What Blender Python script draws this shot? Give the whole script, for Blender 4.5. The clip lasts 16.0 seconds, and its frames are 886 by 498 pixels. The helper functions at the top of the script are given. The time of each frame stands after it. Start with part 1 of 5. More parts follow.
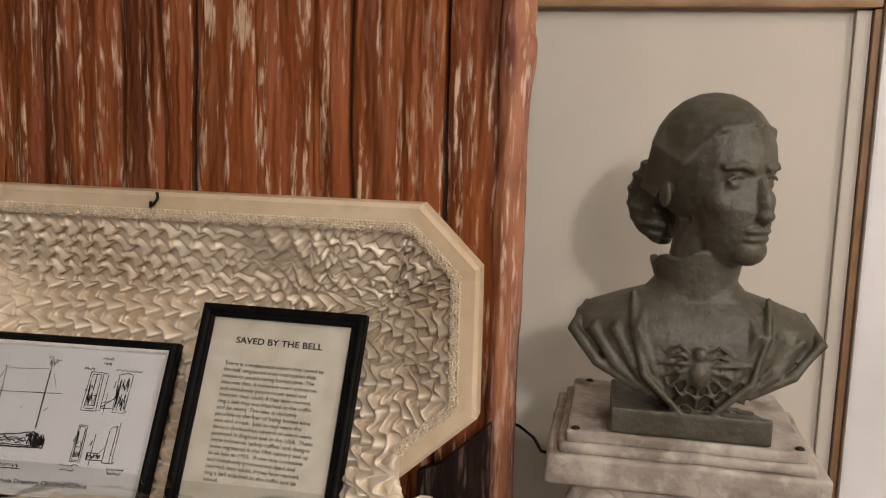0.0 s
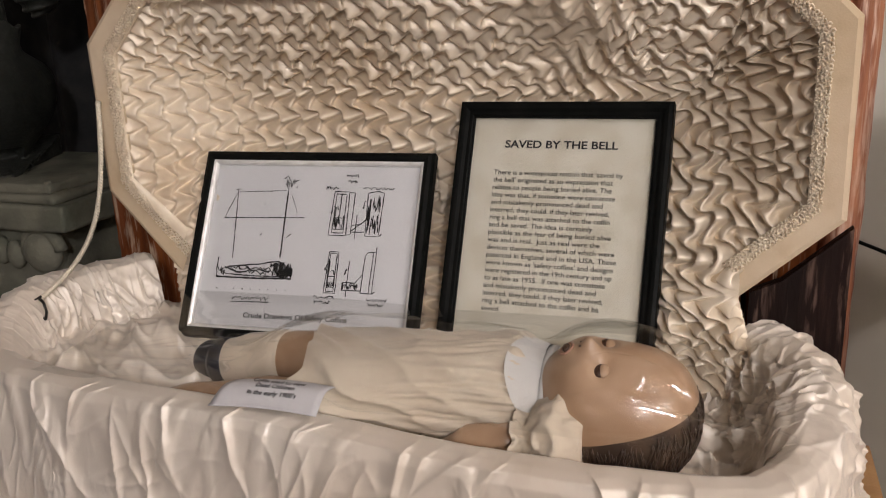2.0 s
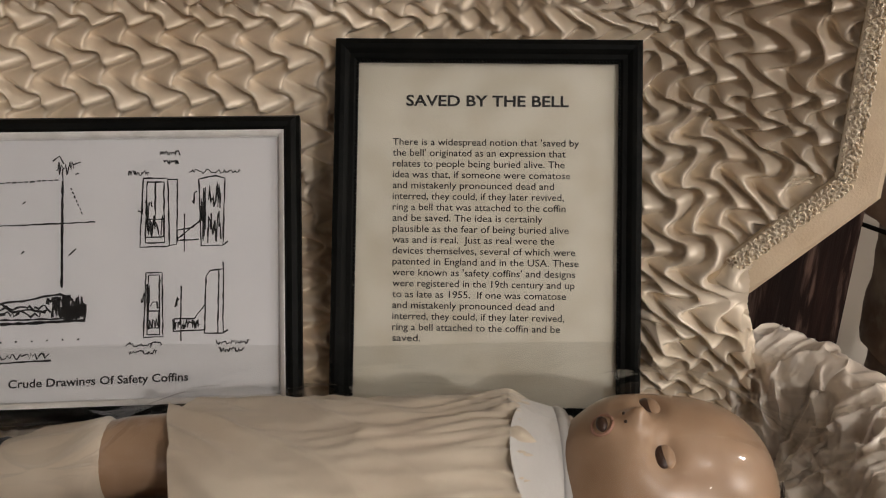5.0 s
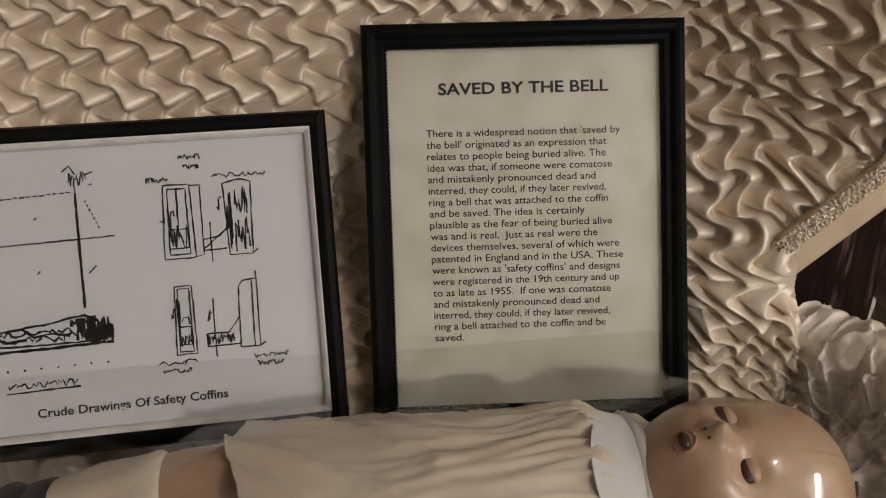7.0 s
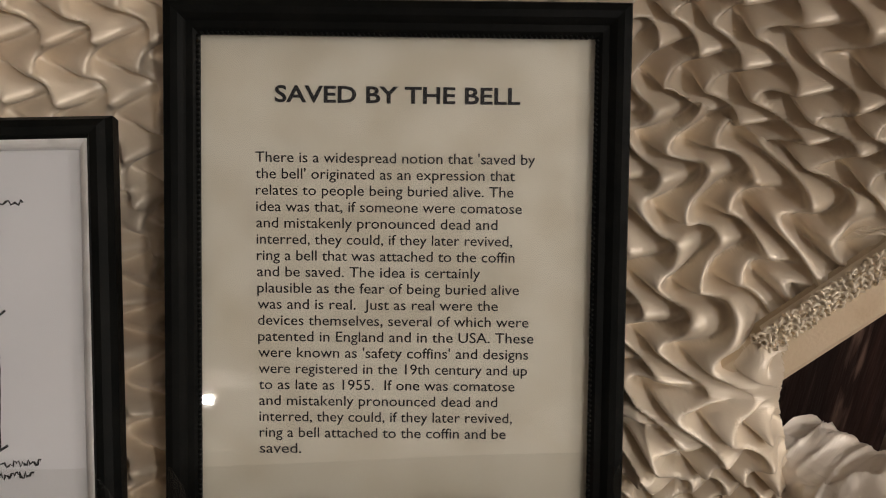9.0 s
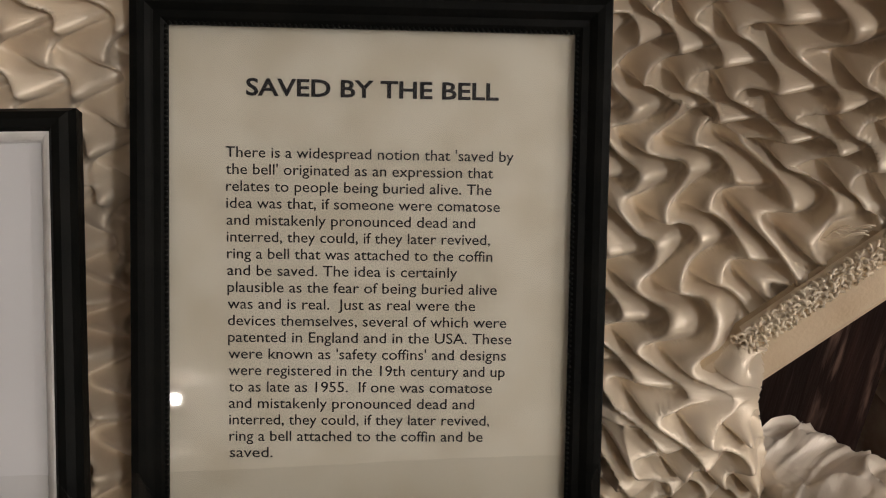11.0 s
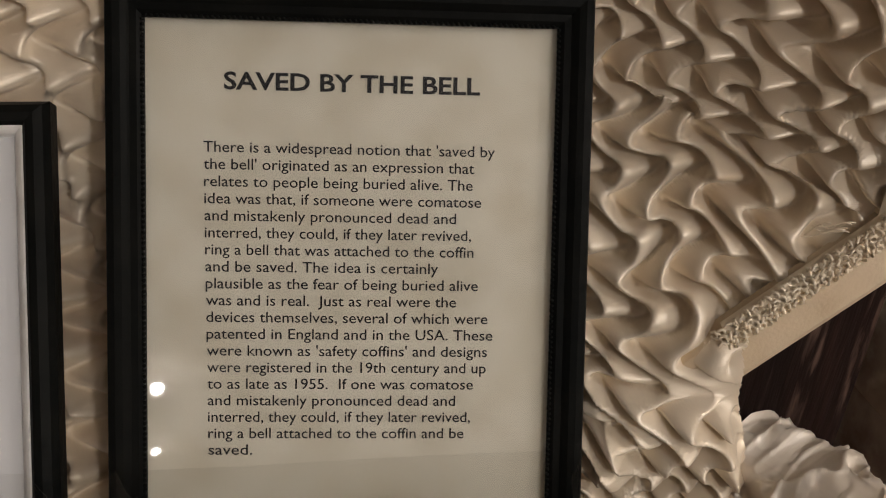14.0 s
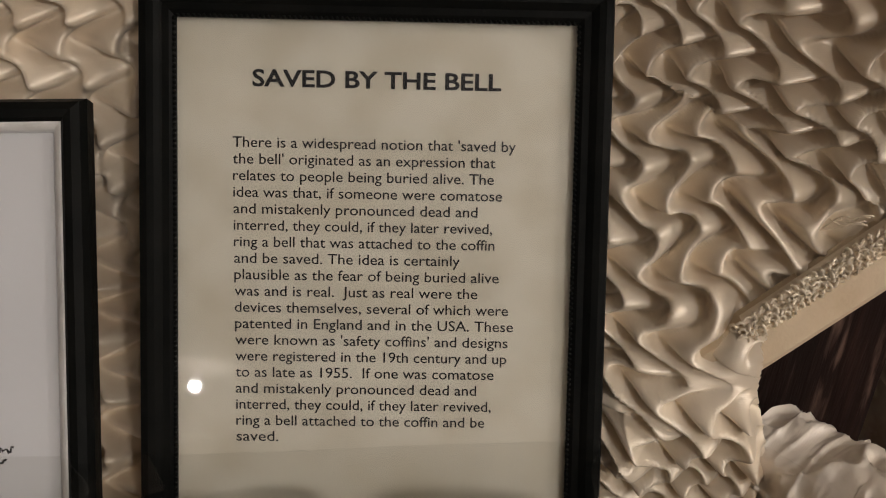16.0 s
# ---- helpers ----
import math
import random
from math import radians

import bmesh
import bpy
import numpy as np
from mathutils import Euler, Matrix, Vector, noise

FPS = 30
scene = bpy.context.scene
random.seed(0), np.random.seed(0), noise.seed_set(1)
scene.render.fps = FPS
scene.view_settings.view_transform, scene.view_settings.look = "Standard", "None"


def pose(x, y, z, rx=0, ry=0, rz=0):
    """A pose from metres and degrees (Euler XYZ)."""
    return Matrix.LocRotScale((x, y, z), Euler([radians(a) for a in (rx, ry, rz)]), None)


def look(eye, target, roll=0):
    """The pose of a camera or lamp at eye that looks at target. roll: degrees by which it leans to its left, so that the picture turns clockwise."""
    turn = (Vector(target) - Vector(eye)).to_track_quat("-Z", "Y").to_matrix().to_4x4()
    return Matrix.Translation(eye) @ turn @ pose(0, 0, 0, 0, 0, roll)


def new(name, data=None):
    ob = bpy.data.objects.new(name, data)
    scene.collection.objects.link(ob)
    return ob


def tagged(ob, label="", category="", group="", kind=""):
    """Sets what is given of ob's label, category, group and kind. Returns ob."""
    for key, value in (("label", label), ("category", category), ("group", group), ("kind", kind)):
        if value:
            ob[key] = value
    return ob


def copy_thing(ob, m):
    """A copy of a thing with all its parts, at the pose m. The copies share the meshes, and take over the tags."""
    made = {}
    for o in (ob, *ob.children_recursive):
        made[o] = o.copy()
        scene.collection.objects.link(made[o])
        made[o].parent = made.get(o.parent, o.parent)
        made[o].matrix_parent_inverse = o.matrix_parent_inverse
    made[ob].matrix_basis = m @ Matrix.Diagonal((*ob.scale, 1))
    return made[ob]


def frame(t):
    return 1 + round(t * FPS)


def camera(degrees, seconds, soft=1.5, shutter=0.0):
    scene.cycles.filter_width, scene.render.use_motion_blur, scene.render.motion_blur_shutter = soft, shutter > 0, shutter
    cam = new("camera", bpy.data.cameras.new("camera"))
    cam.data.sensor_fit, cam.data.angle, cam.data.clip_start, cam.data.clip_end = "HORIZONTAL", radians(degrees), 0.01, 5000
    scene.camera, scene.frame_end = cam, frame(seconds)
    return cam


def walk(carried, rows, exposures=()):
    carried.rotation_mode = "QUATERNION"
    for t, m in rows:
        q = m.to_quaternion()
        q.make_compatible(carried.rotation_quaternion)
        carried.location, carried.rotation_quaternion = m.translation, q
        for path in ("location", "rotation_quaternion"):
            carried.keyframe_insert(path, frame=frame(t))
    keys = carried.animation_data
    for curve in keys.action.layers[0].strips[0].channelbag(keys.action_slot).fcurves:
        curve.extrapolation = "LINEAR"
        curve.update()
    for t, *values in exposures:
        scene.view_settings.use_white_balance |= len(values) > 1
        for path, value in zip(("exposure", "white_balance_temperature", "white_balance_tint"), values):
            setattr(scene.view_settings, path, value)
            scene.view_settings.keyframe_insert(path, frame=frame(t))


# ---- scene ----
cam = camera(54.8, 16.0, soft=1.1)
PATH = [
    (0, (0.039, 0.102, 1.461), (-0.342, 2.047, 1.188), 1.8),
    (0.5, (-0.01, 0.088, 1.447), (-0.565, 1.987, 1.156), 1.2),
    (1, (-0.07, 0.083, 1.424), (-0.719, 1.949, 1.118), -0.3),
    (1.5, (-0.137, 0.149, 1.388), (-0.762, 2.001, 0.964), -1.9),
    (1.7, (-0.17, 0.201, 1.369), (-0.762, 2.048, 0.882), -2.3),
    (2, (-0.214, 0.243, 1.338), (-0.845, 2.049, 0.756), -2.5),
    (2.5, (-0.288, 0.266, 1.33), (-0.852, 2.071, 0.679), -2.8),
    (3, (-0.417, 0.281, 1.318), (-0.731, 2.136, 0.638), -2.3),
    (3.5, (-0.458, 0.294, 1.317), (-0.618, 2.163, 0.622), -1.8),
    (4, (-0.473, 0.372, 1.314), (-0.575, 2.223, 0.566), -1.4),
    (4.5, (-0.455, 0.464, 1.328), (-0.478, 2.33, 0.61), -0.3),
    (4.7, (-0.451, 0.487, 1.323), (-0.439, 2.345, 0.582), 0.2),
    (6.8, (-0.51, 0.556, 1.354), (-0.335, 2.311, 0.413), -0.1),
    (7, (-0.522, 0.565, 1.369), (-0.344, 2.31, 0.409), -0.3),
    (7.5, (-0.523, 0.581, 1.349), (-0.241, 2.381, 0.525), 0.6),
    (8, (-0.462, 0.677, 1.333), (-0.192, 2.456, 0.461), 1.0),
    (8.5, (-0.415, 0.741, 1.315), (-0.239, 2.532, 0.443), 1.7),
    (9, (-0.405, 0.746, 1.307), (-0.269, 2.504, 0.364), 1.5),
    (11.5, (-0.408, 0.759, 1.302), (-0.18, 2.506, 0.356), 3.1),
    (12, (-0.408, 0.761, 1.303), (-0.169, 2.5, 0.346), 3.3),
    (12.5, (-0.405, 0.76, 1.304), (-0.183, 2.502, 0.348), 3.0),
    (13, (-0.405, 0.76, 1.303), (-0.168, 2.498, 0.342), 3.3),
    (13.5, (-0.405, 0.76, 1.304), (-0.165, 2.495, 0.337), 3.3),
    (14, (-0.406, 0.76, 1.304), (-0.161, 2.494, 0.338), 3.4),
    (14.5, (-0.405, 0.759, 1.303), (-0.159, 2.493, 0.338), 3.5),
    (15, (-0.404, 0.757, 1.304), (-0.159, 2.491, 0.338), 3.5),
    (15.5, (-0.403, 0.752, 1.305), (-0.197, 2.491, 0.34), 2.9),
    (16, (-0.4, 0.749, 1.305), (-0.237, 2.492, 0.338), 2.3),
]
walk(cam, [(t, look(eye, target, roll)) for t, eye, target, roll in PATH],
     exposures=[(0.0, 0.22, 6500, 12), (0.5, 0.12, 6550, 12), (1.0, 0.24, 6450, 11), (1.5, 0.38, 6300, 12), (2.0, 0.33, 6150, 14), (3.0, 0.37, 6100, 13), (3.6, 0.10, 6150, 12), (4.7, 0.06, 6300, 11), (7.0, -0.05, 6300, 10), (8.5, -0.07, 6400, 11), (16.0, -0.07, 6400, 11)])

# ---- world and light ----
world = bpy.data.worlds.new("room_world")
scene.world = world
world.use_nodes = True
world.node_tree.nodes["Background"].inputs[0].default_value = (0.9, 0.85, 0.78, 1)
world.node_tree.nodes["Background"].inputs[1].default_value = 0.02


def bulb(x, y, z, watts, size, colour=(1.0, 0.93, 0.875)):
    lamp = bpy.data.lights.new("ceiling_bulb", "POINT")
    lamp.energy, lamp.shadow_soft_size, lamp.color = watts, size, colour
    ob = new("ceiling_bulb", lamp)
    ob.location = (x, y, z)
    return ob


# First follows the bust's shadow, fourth and fifth glass reflections; others are added fill.
BULBS = [(0.85, -1.75, 2.36, 100, 0.10), (2.1, -0.3, 2.36, 52, 0.10), (0.55, 0.42, 2.42, 7, 0.09), (-2.82, -5.75, 2.42, 30, 0.05), (-4.14, -9.9, 2.42, 20, 0.05), (0.9, -3.4, 2.42, 22, 0.05)]
for bx, by, bz, bw, bs in BULBS:
    bulb(bx, by, bz, bw, bs)

# ---- materials ----


def material(name, colour, rough=0.6, metal=0.0, colour2=None, scale=8.0, stretch=(1, 1, 1), bump=0.0, bump_scale=60.0,
             sheen=0.0, spec=0.5, mix_lo=0.4, mix_hi=0.65, detail=6.0, fine=None, fine_scale=90.0, fine_amount=0.35, coat=0.0):
    m = bpy.data.materials.new(name)
    m.use_nodes = True
    nt = m.node_tree
    p = nt.nodes["Principled BSDF"]
    p.inputs["Roughness"].default_value = rough
    p.inputs["Metallic"].default_value = metal
    p.inputs["Specular IOR Level"].default_value = spec
    p.inputs["Sheen Weight"].default_value = sheen
    p.inputs["Coat Weight"].default_value = coat
    if sheen and coat:
        p.inputs["Coat Roughness"].default_value, p.inputs["Sheen Roughness"].default_value = 0.22, 0.35
    co = nt.nodes.new("ShaderNodeTexCoord")
    mp = nt.nodes.new("ShaderNodeMapping")
    mp.inputs["Scale"].default_value = stretch
    nt.links.new(co.outputs["Object"], mp.inputs["Vector"])

    def noise_mix(a, b, sc, lo, hi, amount=1.0):
        n = nt.nodes.new("ShaderNodeTexNoise")
        n.inputs["Scale"].default_value, n.inputs["Detail"].default_value = sc, detail
        nt.links.new(mp.outputs[0], n.inputs["Vector"])
        r = nt.nodes.new("ShaderNodeMapRange")
        r.inputs["From Min"].default_value, r.inputs["From Max"].default_value = lo, hi
        r.inputs["To Max"].default_value = amount
        nt.links.new(n.outputs["Fac"], r.inputs["Value"])
        x = nt.nodes.new("ShaderNodeMix")
        x.data_type = "RGBA"
        nt.links.new(r.outputs[0], x.inputs["Factor"])
        for sock, v in ((x.inputs[6], a), (x.inputs[7], b)):
            if isinstance(v, tuple):
                sock.default_value = (*v, 1)
            else:
                nt.links.new(v, sock)
        return x.outputs[2]

    if colour2 is None:
        colour2 = tuple(c * 0.82 for c in colour)
    out = noise_mix(colour, colour2, scale, mix_lo, mix_hi)
    if fine is not None:
        out = noise_mix(out, fine, fine_scale, 0.52, 0.72, fine_amount)
    nt.links.new(out, p.inputs["Base Color"])
    if bump:
        n = nt.nodes.new("ShaderNodeTexNoise")
        n.inputs["Scale"].default_value, n.inputs["Detail"].default_value = bump_scale, 5
        nt.links.new(mp.outputs[0], n.inputs["Vector"])
        b = nt.nodes.new("ShaderNodeBump")
        b.inputs["Strength"].default_value, b.inputs["Distance"].default_value = bump, 0.004
        nt.links.new(n.outputs["Fac"], b.inputs["Height"])
        nt.links.new(b.outputs[0], p.inputs["Normal"])
    return m


def ribbed(m, scale, direction, strength, distance=0.0006):
    """Adds fine woven ribs to a cloth material."""
    nt = m.node_tree
    p = nt.nodes["Principled BSDF"]
    co = nt.nodes.new("ShaderNodeTexCoord")
    w = nt.nodes.new("ShaderNodeTexWave")
    w.bands_direction = direction
    w.inputs["Scale"].default_value, w.inputs["Distortion"].default_value = scale, 1.5
    w.inputs["Detail Scale"].default_value = 0.6
    nt.links.new(co.outputs["Object"], w.inputs["Vector"])
    b = nt.nodes.new("ShaderNodeBump")
    b.inputs["Strength"].default_value, b.inputs["Distance"].default_value = strength, distance
    nt.links.new(w.outputs["Fac"], b.inputs["Height"])
    nt.links.new(b.outputs[0], p.inputs["Normal"])
    return m


SATIN = ribbed(material("aged_cream_satin", (0.84, 0.735, 0.585), 0.40, metal=0.18, colour2=(0.70, 0.575, 0.42), scale=5.0, spec=0.9, sheen=0.15,
                        fine=(0.50, 0.35, 0.20), fine_scale=22, fine_amount=0.25), 400, "Z", 0.07, 0.0004)
SATIN_WHITE = ribbed(material("ivory_satin", (0.75, 0.68, 0.59), 0.36, metal=0.12, colour2=(0.70, 0.61, 0.505), scale=4.0, spec=0.9, sheen=0.15,
                              fine=(0.58, 0.47, 0.34), fine_scale=18, fine_amount=0.15), 400, "X", 0.08, 0.0004)
RIM = material("yellowed_rim_cloth", (0.67, 0.545, 0.385), 0.7, colour2=(0.57, 0.44, 0.28), scale=9, bump=0.15, bump_scale=500, fine=(0.40, 0.27, 0.14), fine_scale=40, fine_amount=0.25)
LACE = material("ivory_braid", (0.82, 0.71, 0.54), 0.42, metal=0.05, colour2=(0.76, 0.63, 0.46), scale=40, spec=0.9, sheen=0.2)
WOOD = material("painted_grain_wood", (0.225, 0.062, 0.016), 0.5, colour2=(0.060, 0.017, 0.007), scale=2.4, stretch=(9, 9, 0.7),
                bump=0.5, bump_scale=14, mix_lo=0.47, mix_hi=0.74, spec=0.18, fine=(0.33, 0.108, 0.031), fine_scale=5, fine_amount=0.8)


def flecks(m, colour, amount):
    """Broken pale streaks along the grain of a wood material."""
    nt = m.node_tree
    p = nt.nodes["Principled BSDF"]
    old = p.inputs["Base Color"].links[0].from_socket
    co = nt.nodes.new("ShaderNodeTexCoord")
    facs = []
    for stretch, scale, lo, hi in (((84, 84, 4.6), 1.0, 0.515, 0.60), ((170, 170, 26), 1.0, 0.44, 0.62), ((5, 5, 2), 1.0, 0.24, 0.56)):
        mp = nt.nodes.new("ShaderNodeMapping")
        mp.inputs["Scale"].default_value = stretch
        nt.links.new(co.outputs["Object"], mp.inputs["Vector"])
        n = nt.nodes.new("ShaderNodeTexNoise")
        n.inputs["Scale"].default_value, n.inputs["Detail"].default_value, n.inputs["Distortion"].default_value = scale, 3, 0.25
        nt.links.new(mp.outputs[0], n.inputs["Vector"])
        q = nt.nodes.new("ShaderNodeMapRange")
        q.inputs["From Min"].default_value, q.inputs["From Max"].default_value = lo, hi
        nt.links.new(n.outputs["Fac"], q.inputs["Value"])
        facs.append(q.outputs[0])
    for k in (1, 2):
        mu = nt.nodes.new("ShaderNodeMath")
        mu.operation = "MULTIPLY"
        nt.links.new(facs[0], mu.inputs[0])
        nt.links.new(facs[k], mu.inputs[1])
        facs[0] = mu.outputs[0]
    mu = nt.nodes.new("ShaderNodeMath")
    mu.operation = "MULTIPLY"
    mu.inputs[1].default_value = amount
    nt.links.new(facs[0], mu.inputs[0])
    x = nt.nodes.new("ShaderNodeMix")
    x.data_type = "RGBA"
    x.inputs[7].default_value = (*colour, 1)
    nt.links.new(mu.outputs[0], x.inputs["Factor"])
    nt.links.new(old, x.inputs[6])
    nt.links.new(x.outputs[2], p.inputs["Base Color"])


flecks(WOOD, (0.66, 0.49, 0.34), 0.95)
WOOD_EDGE = material("carved_edge_wood", (0.42, 0.175, 0.088), 0.6, colour2=(0.20, 0.06, 0.03), scale=7, stretch=(6, 6, 1.2),
                     bump=0.7, bump_scale=18, fine=(0.42, 0.17, 0.08), fine_scale=9, fine_amount=0.7)
flecks(WOOD_EDGE, (0.70, 0.50, 0.38), 0.9)
# wood below the lid: the shade there is put into its near-black colour
SHADED_WOOD = material("shaded_dark_wood", (0.015, 0.007, 0.0055), 0.55, colour2=(0.011, 0.006, 0.005), scale=3, stretch=(12, 12, 1), bump=0.5, bump_scale=14, fine=(0.040, 0.020, 0.015), fine_scale=14, fine_amount=0.5, spec=0.15)
flecks(SHADED_WOOD, (0.20, 0.125, 0.095), 0.6)
JOINT = material("dark_joint", (0.03, 0.012, 0.006), 0.8)
COFFIN_WOOD = material("stained_coffin_wood", (0.30, 0.13, 0.05), 0.5, colour2=(0.18, 0.07, 0.03), scale=6, stretch=(1, 6, 6), bump=0.2)
BLACK = material("black_frame_wood", (0.006, 0.0065, 0.006), 0.4, colour2=(0.009, 0.009, 0.008), scale=30, bump=0.1, bump_scale=200, spec=0.04)
SILVER = material("silver_lip", (0.93, 0.92, 0.90), 0.28, metal=0.2, colour2=(0.78, 0.77, 0.74), scale=60, spec=0.8)
PARCHMENT = material("cream_parchment_paper", (0.80, 0.755, 0.64), 0.75, colour2=(0.70, 0.645, 0.52), scale=26, bump=0.05, bump_scale=400)
PAPER = material("white_paper", (0.80, 0.79, 0.80), 0.7, colour2=(0.77, 0.76, 0.77), scale=14, bump=0.04, bump_scale=400)
CARD = material("greyish_card", (0.60, 0.59, 0.60), 0.75, colour2=(0.55, 0.54, 0.55), scale=30, bump=0.05, bump_scale=300)
INK = material("black_ink", (0.012, 0.012, 0.014), 0.7)
STONE = material("grey_green_cast_stone", (0.058, 0.051, 0.033), 0.48, colour2=(0.088, 0.079, 0.056), scale=16, bump=0.45, bump_scale=110,
                 fine=(0.17, 0.152, 0.118), fine_scale=60, fine_amount=0.3)
# stone of the left bust, darkened in place of the light it lacks
SHADED_STONE = material("shaded_green_cast_stone", (0.012, 0.014, 0.011), 0.6, colour2=(0.022, 0.023, 0.018), scale=16, bump=0.45, bump_scale=110)
PLASTER = material("weathered_plaster", (0.46, 0.41, 0.355), 0.8, colour2=(0.22, 0.185, 0.155), scale=16, bump=0.5, bump_scale=90,
                   fine=(0.62, 0.58, 0.52), fine_scale=45, fine_amount=0.6)
# plaster with moss, darkened as well for the weaker light on the left
MOSSY_SHADED = material("mossy_shaded_plaster", (0.16, 0.155, 0.115), 0.85, colour2=(0.08, 0.085, 0.06), scale=14, bump=0.5, bump_scale=90)
WALL = material("cream_wall_paint", (0.65, 0.605, 0.52), 0.75, colour2=(0.61, 0.565, 0.485), scale=3, bump=0.08, bump_scale=160)
WHITE = material("white_gloss_paint", (0.87, 0.86, 0.85), 0.4, colour2=(0.76, 0.75, 0.74), scale=4)
TAN = material("tan_wood_trim", (0.36, 0.21, 0.10), 0.5, colour2=(0.26, 0.14, 0.06), scale=8, stretch=(2, 8, 2))
CARPET = material("dark_carpet", (0.07, 0.035, 0.03), 0.95, colour2=(0.05, 0.025, 0.02), scale=40, bump=0.4, bump_scale=300)
CEIL = material("ceiling_paint", (0.62, 0.58, 0.52), 0.85)
BLACK_CLOTH = material("black_cloth", (0.010, 0.010, 0.011), 0.85, colour2=(0.022, 0.022, 0.02), scale=25, bump=0.4, bump_scale=80)
SKIN = material("painted_doll_skin", (0.48, 0.325, 0.21), 0.32, colour2=(0.37, 0.23, 0.135), scale=12, coat=0.3, fine=(0.70, 0.52, 0.38), fine_scale=30, fine_amount=0.3)
HAIR = material("dark_doll_hair", (0.050, 0.030, 0.019), 0.6, colour2=(0.095, 0.058, 0.034), scale=40)
DRESS = ribbed(material("cream_cotton", (0.71, 0.63, 0.505), 0.85, colour2=(0.62, 0.53, 0.41), scale=12, sheen=0.3), 500, "X", 0.2)
COLLAR = material("white_cotton", (0.78, 0.77, 0.74), 0.85, sheen=0.3, bump=0.15, bump_scale=300)
SHOE = material("navy_doll_shoe", (0.012, 0.014, 0.022), 0.45)
DARK = material("eye_brown", (0.07, 0.035, 0.022), 0.4)
LIP = material("mouth_paint", (0.50, 0.27, 0.19), 0.4)
CORD = material("ivory_cord", (0.74, 0.67, 0.53), 0.7, bump=0.2, bump_scale=300)
IRON = material("dark_wire", (0.03, 0.027, 0.024), 0.45, metal=0.6)
TABLE = material("honey_wood", (0.42, 0.24, 0.10), 0.5, colour2=(0.33, 0.17, 0.07), scale=6, stretch=(1, 8, 8), bump=0.15)


def clear(name, rough, tint, gloss, most=1.0):
    m = bpy.data.materials.new(name)
    m.use_nodes = True
    nt = m.node_tree
    nt.nodes.remove(nt.nodes["Principled BSDF"])
    t, g, x, f = (nt.nodes.new(k) for k in ("ShaderNodeBsdfTransparent", "ShaderNodeBsdfGlossy", "ShaderNodeMixShader", "ShaderNodeFresnel"))
    t.inputs[0].default_value = (*tint, 1)
    g.inputs["Roughness"].default_value = rough
    f.inputs[0].default_value = gloss
    cap = nt.nodes.new("ShaderNodeMath")
    cap.operation = "MINIMUM"
    cap.inputs[1].default_value = most
    nt.links.new(f.outputs[0], cap.inputs[0])
    nt.links.new(cap.outputs[0], x.inputs[0])
    nt.links.new(t.outputs[0], x.inputs[1])
    nt.links.new(g.outputs[0], x.inputs[2])
    nt.links.new(x.outputs[0], nt.nodes["Material Output"].inputs[0])
    return m


GLASS = clear("picture_glass", 0.02, (0.97, 0.97, 0.96), 1.42)
FILM = clear("clear_plastic_film", 0.06, (0.965, 0.96, 0.945), 1.44, 0.22)
GLOW = bpy.data.materials.new("lit_bulb")
GLOW.use_nodes = True
GLOW.node_tree.nodes["Principled BSDF"].inputs["Emission Color"].default_value = (1, 0.86, 0.68, 1)
GLOW.node_tree.nodes["Principled BSDF"].inputs["Emission Strength"].default_value = 6

# ---- building helpers ----


def thing(name, m, label, category, group=""):
    e = new(name)
    e.empty_display_size = 0.05
    e.matrix_basis = m if isinstance(m, Matrix) else Matrix.Translation(m)
    return tagged(e, label, category, group)


def whole(ob):
    m = ob.matrix_basis.copy()
    while ob.parent:
        ob = ob.parent
        m = ob.matrix_basis @ m
    return m


def finish(me, mats, smooth):
    for m in (mats if isinstance(mats, (list, tuple)) else [mats]):
        me.materials.append(m)
    if smooth:
        me.polygons.foreach_set("use_smooth", [True] * len(me.polygons))


def part(name, bm, mats, parent=None, label="", smooth=False, world_space=False):
    if world_space and parent is not None:
        bm.transform(whole(parent).inverted())
    me = bpy.data.meshes.new(name)
    bm.to_mesh(me)
    bm.free()
    finish(me, mats, smooth)
    ob = new(name, me)
    ob.parent = parent
    if label:
        tagged(ob, label)
    return ob


def sheet(name, X, Y, Z, mats, parent=None, label="", closed=False, keep=None):
    """A smooth grid mesh from three arrays of one shape (world places)."""
    r, c = X.shape
    P = np.stack([X, Y, Z], -1).reshape(-1, 3)
    if parent is not None:
        inv = np.array(whole(parent).inverted())
        P = P @ inv[:3, :3].T + inv[:3, 3]
    i = np.arange(r * c).reshape(r, c)
    if closed:
        i = np.concatenate([i, i[:, :1]], 1)
    F = np.stack([i[:-1, :-1], i[:-1, 1:], i[1:, 1:], i[1:, :-1]], -1)
    F = F.reshape(-1, 4) if keep is None else F[keep]
    me = bpy.data.meshes.new(name)
    me.from_pydata(P.tolist(), [], F.tolist())
    finish(me, mats, True)
    ob = new(name, me)
    ob.parent = parent
    if label:
        tagged(ob, label)
    return ob


def box(bm, x0, x1, y0, y1, z0, z1, bevel=0.0, mat=0):
    v = [bm.verts.new((x, y, z)) for x in (x0, x1) for y in (y0, y1) for z in (z0, z1)]
    fs = [bm.faces.new([v[k] for k in q]) for q in ((0, 1, 3, 2), (4, 6, 7, 5), (0, 4, 5, 1), (2, 3, 7, 6), (0, 2, 6, 4), (1, 5, 7, 3))]
    for f in fs:
        f.material_index = mat
    if bevel:
        bmesh.ops.bevel(bm, geom=list({e for f in fs for e in f.edges}), offset=bevel, segments=2, affect="EDGES", profile=0.7)


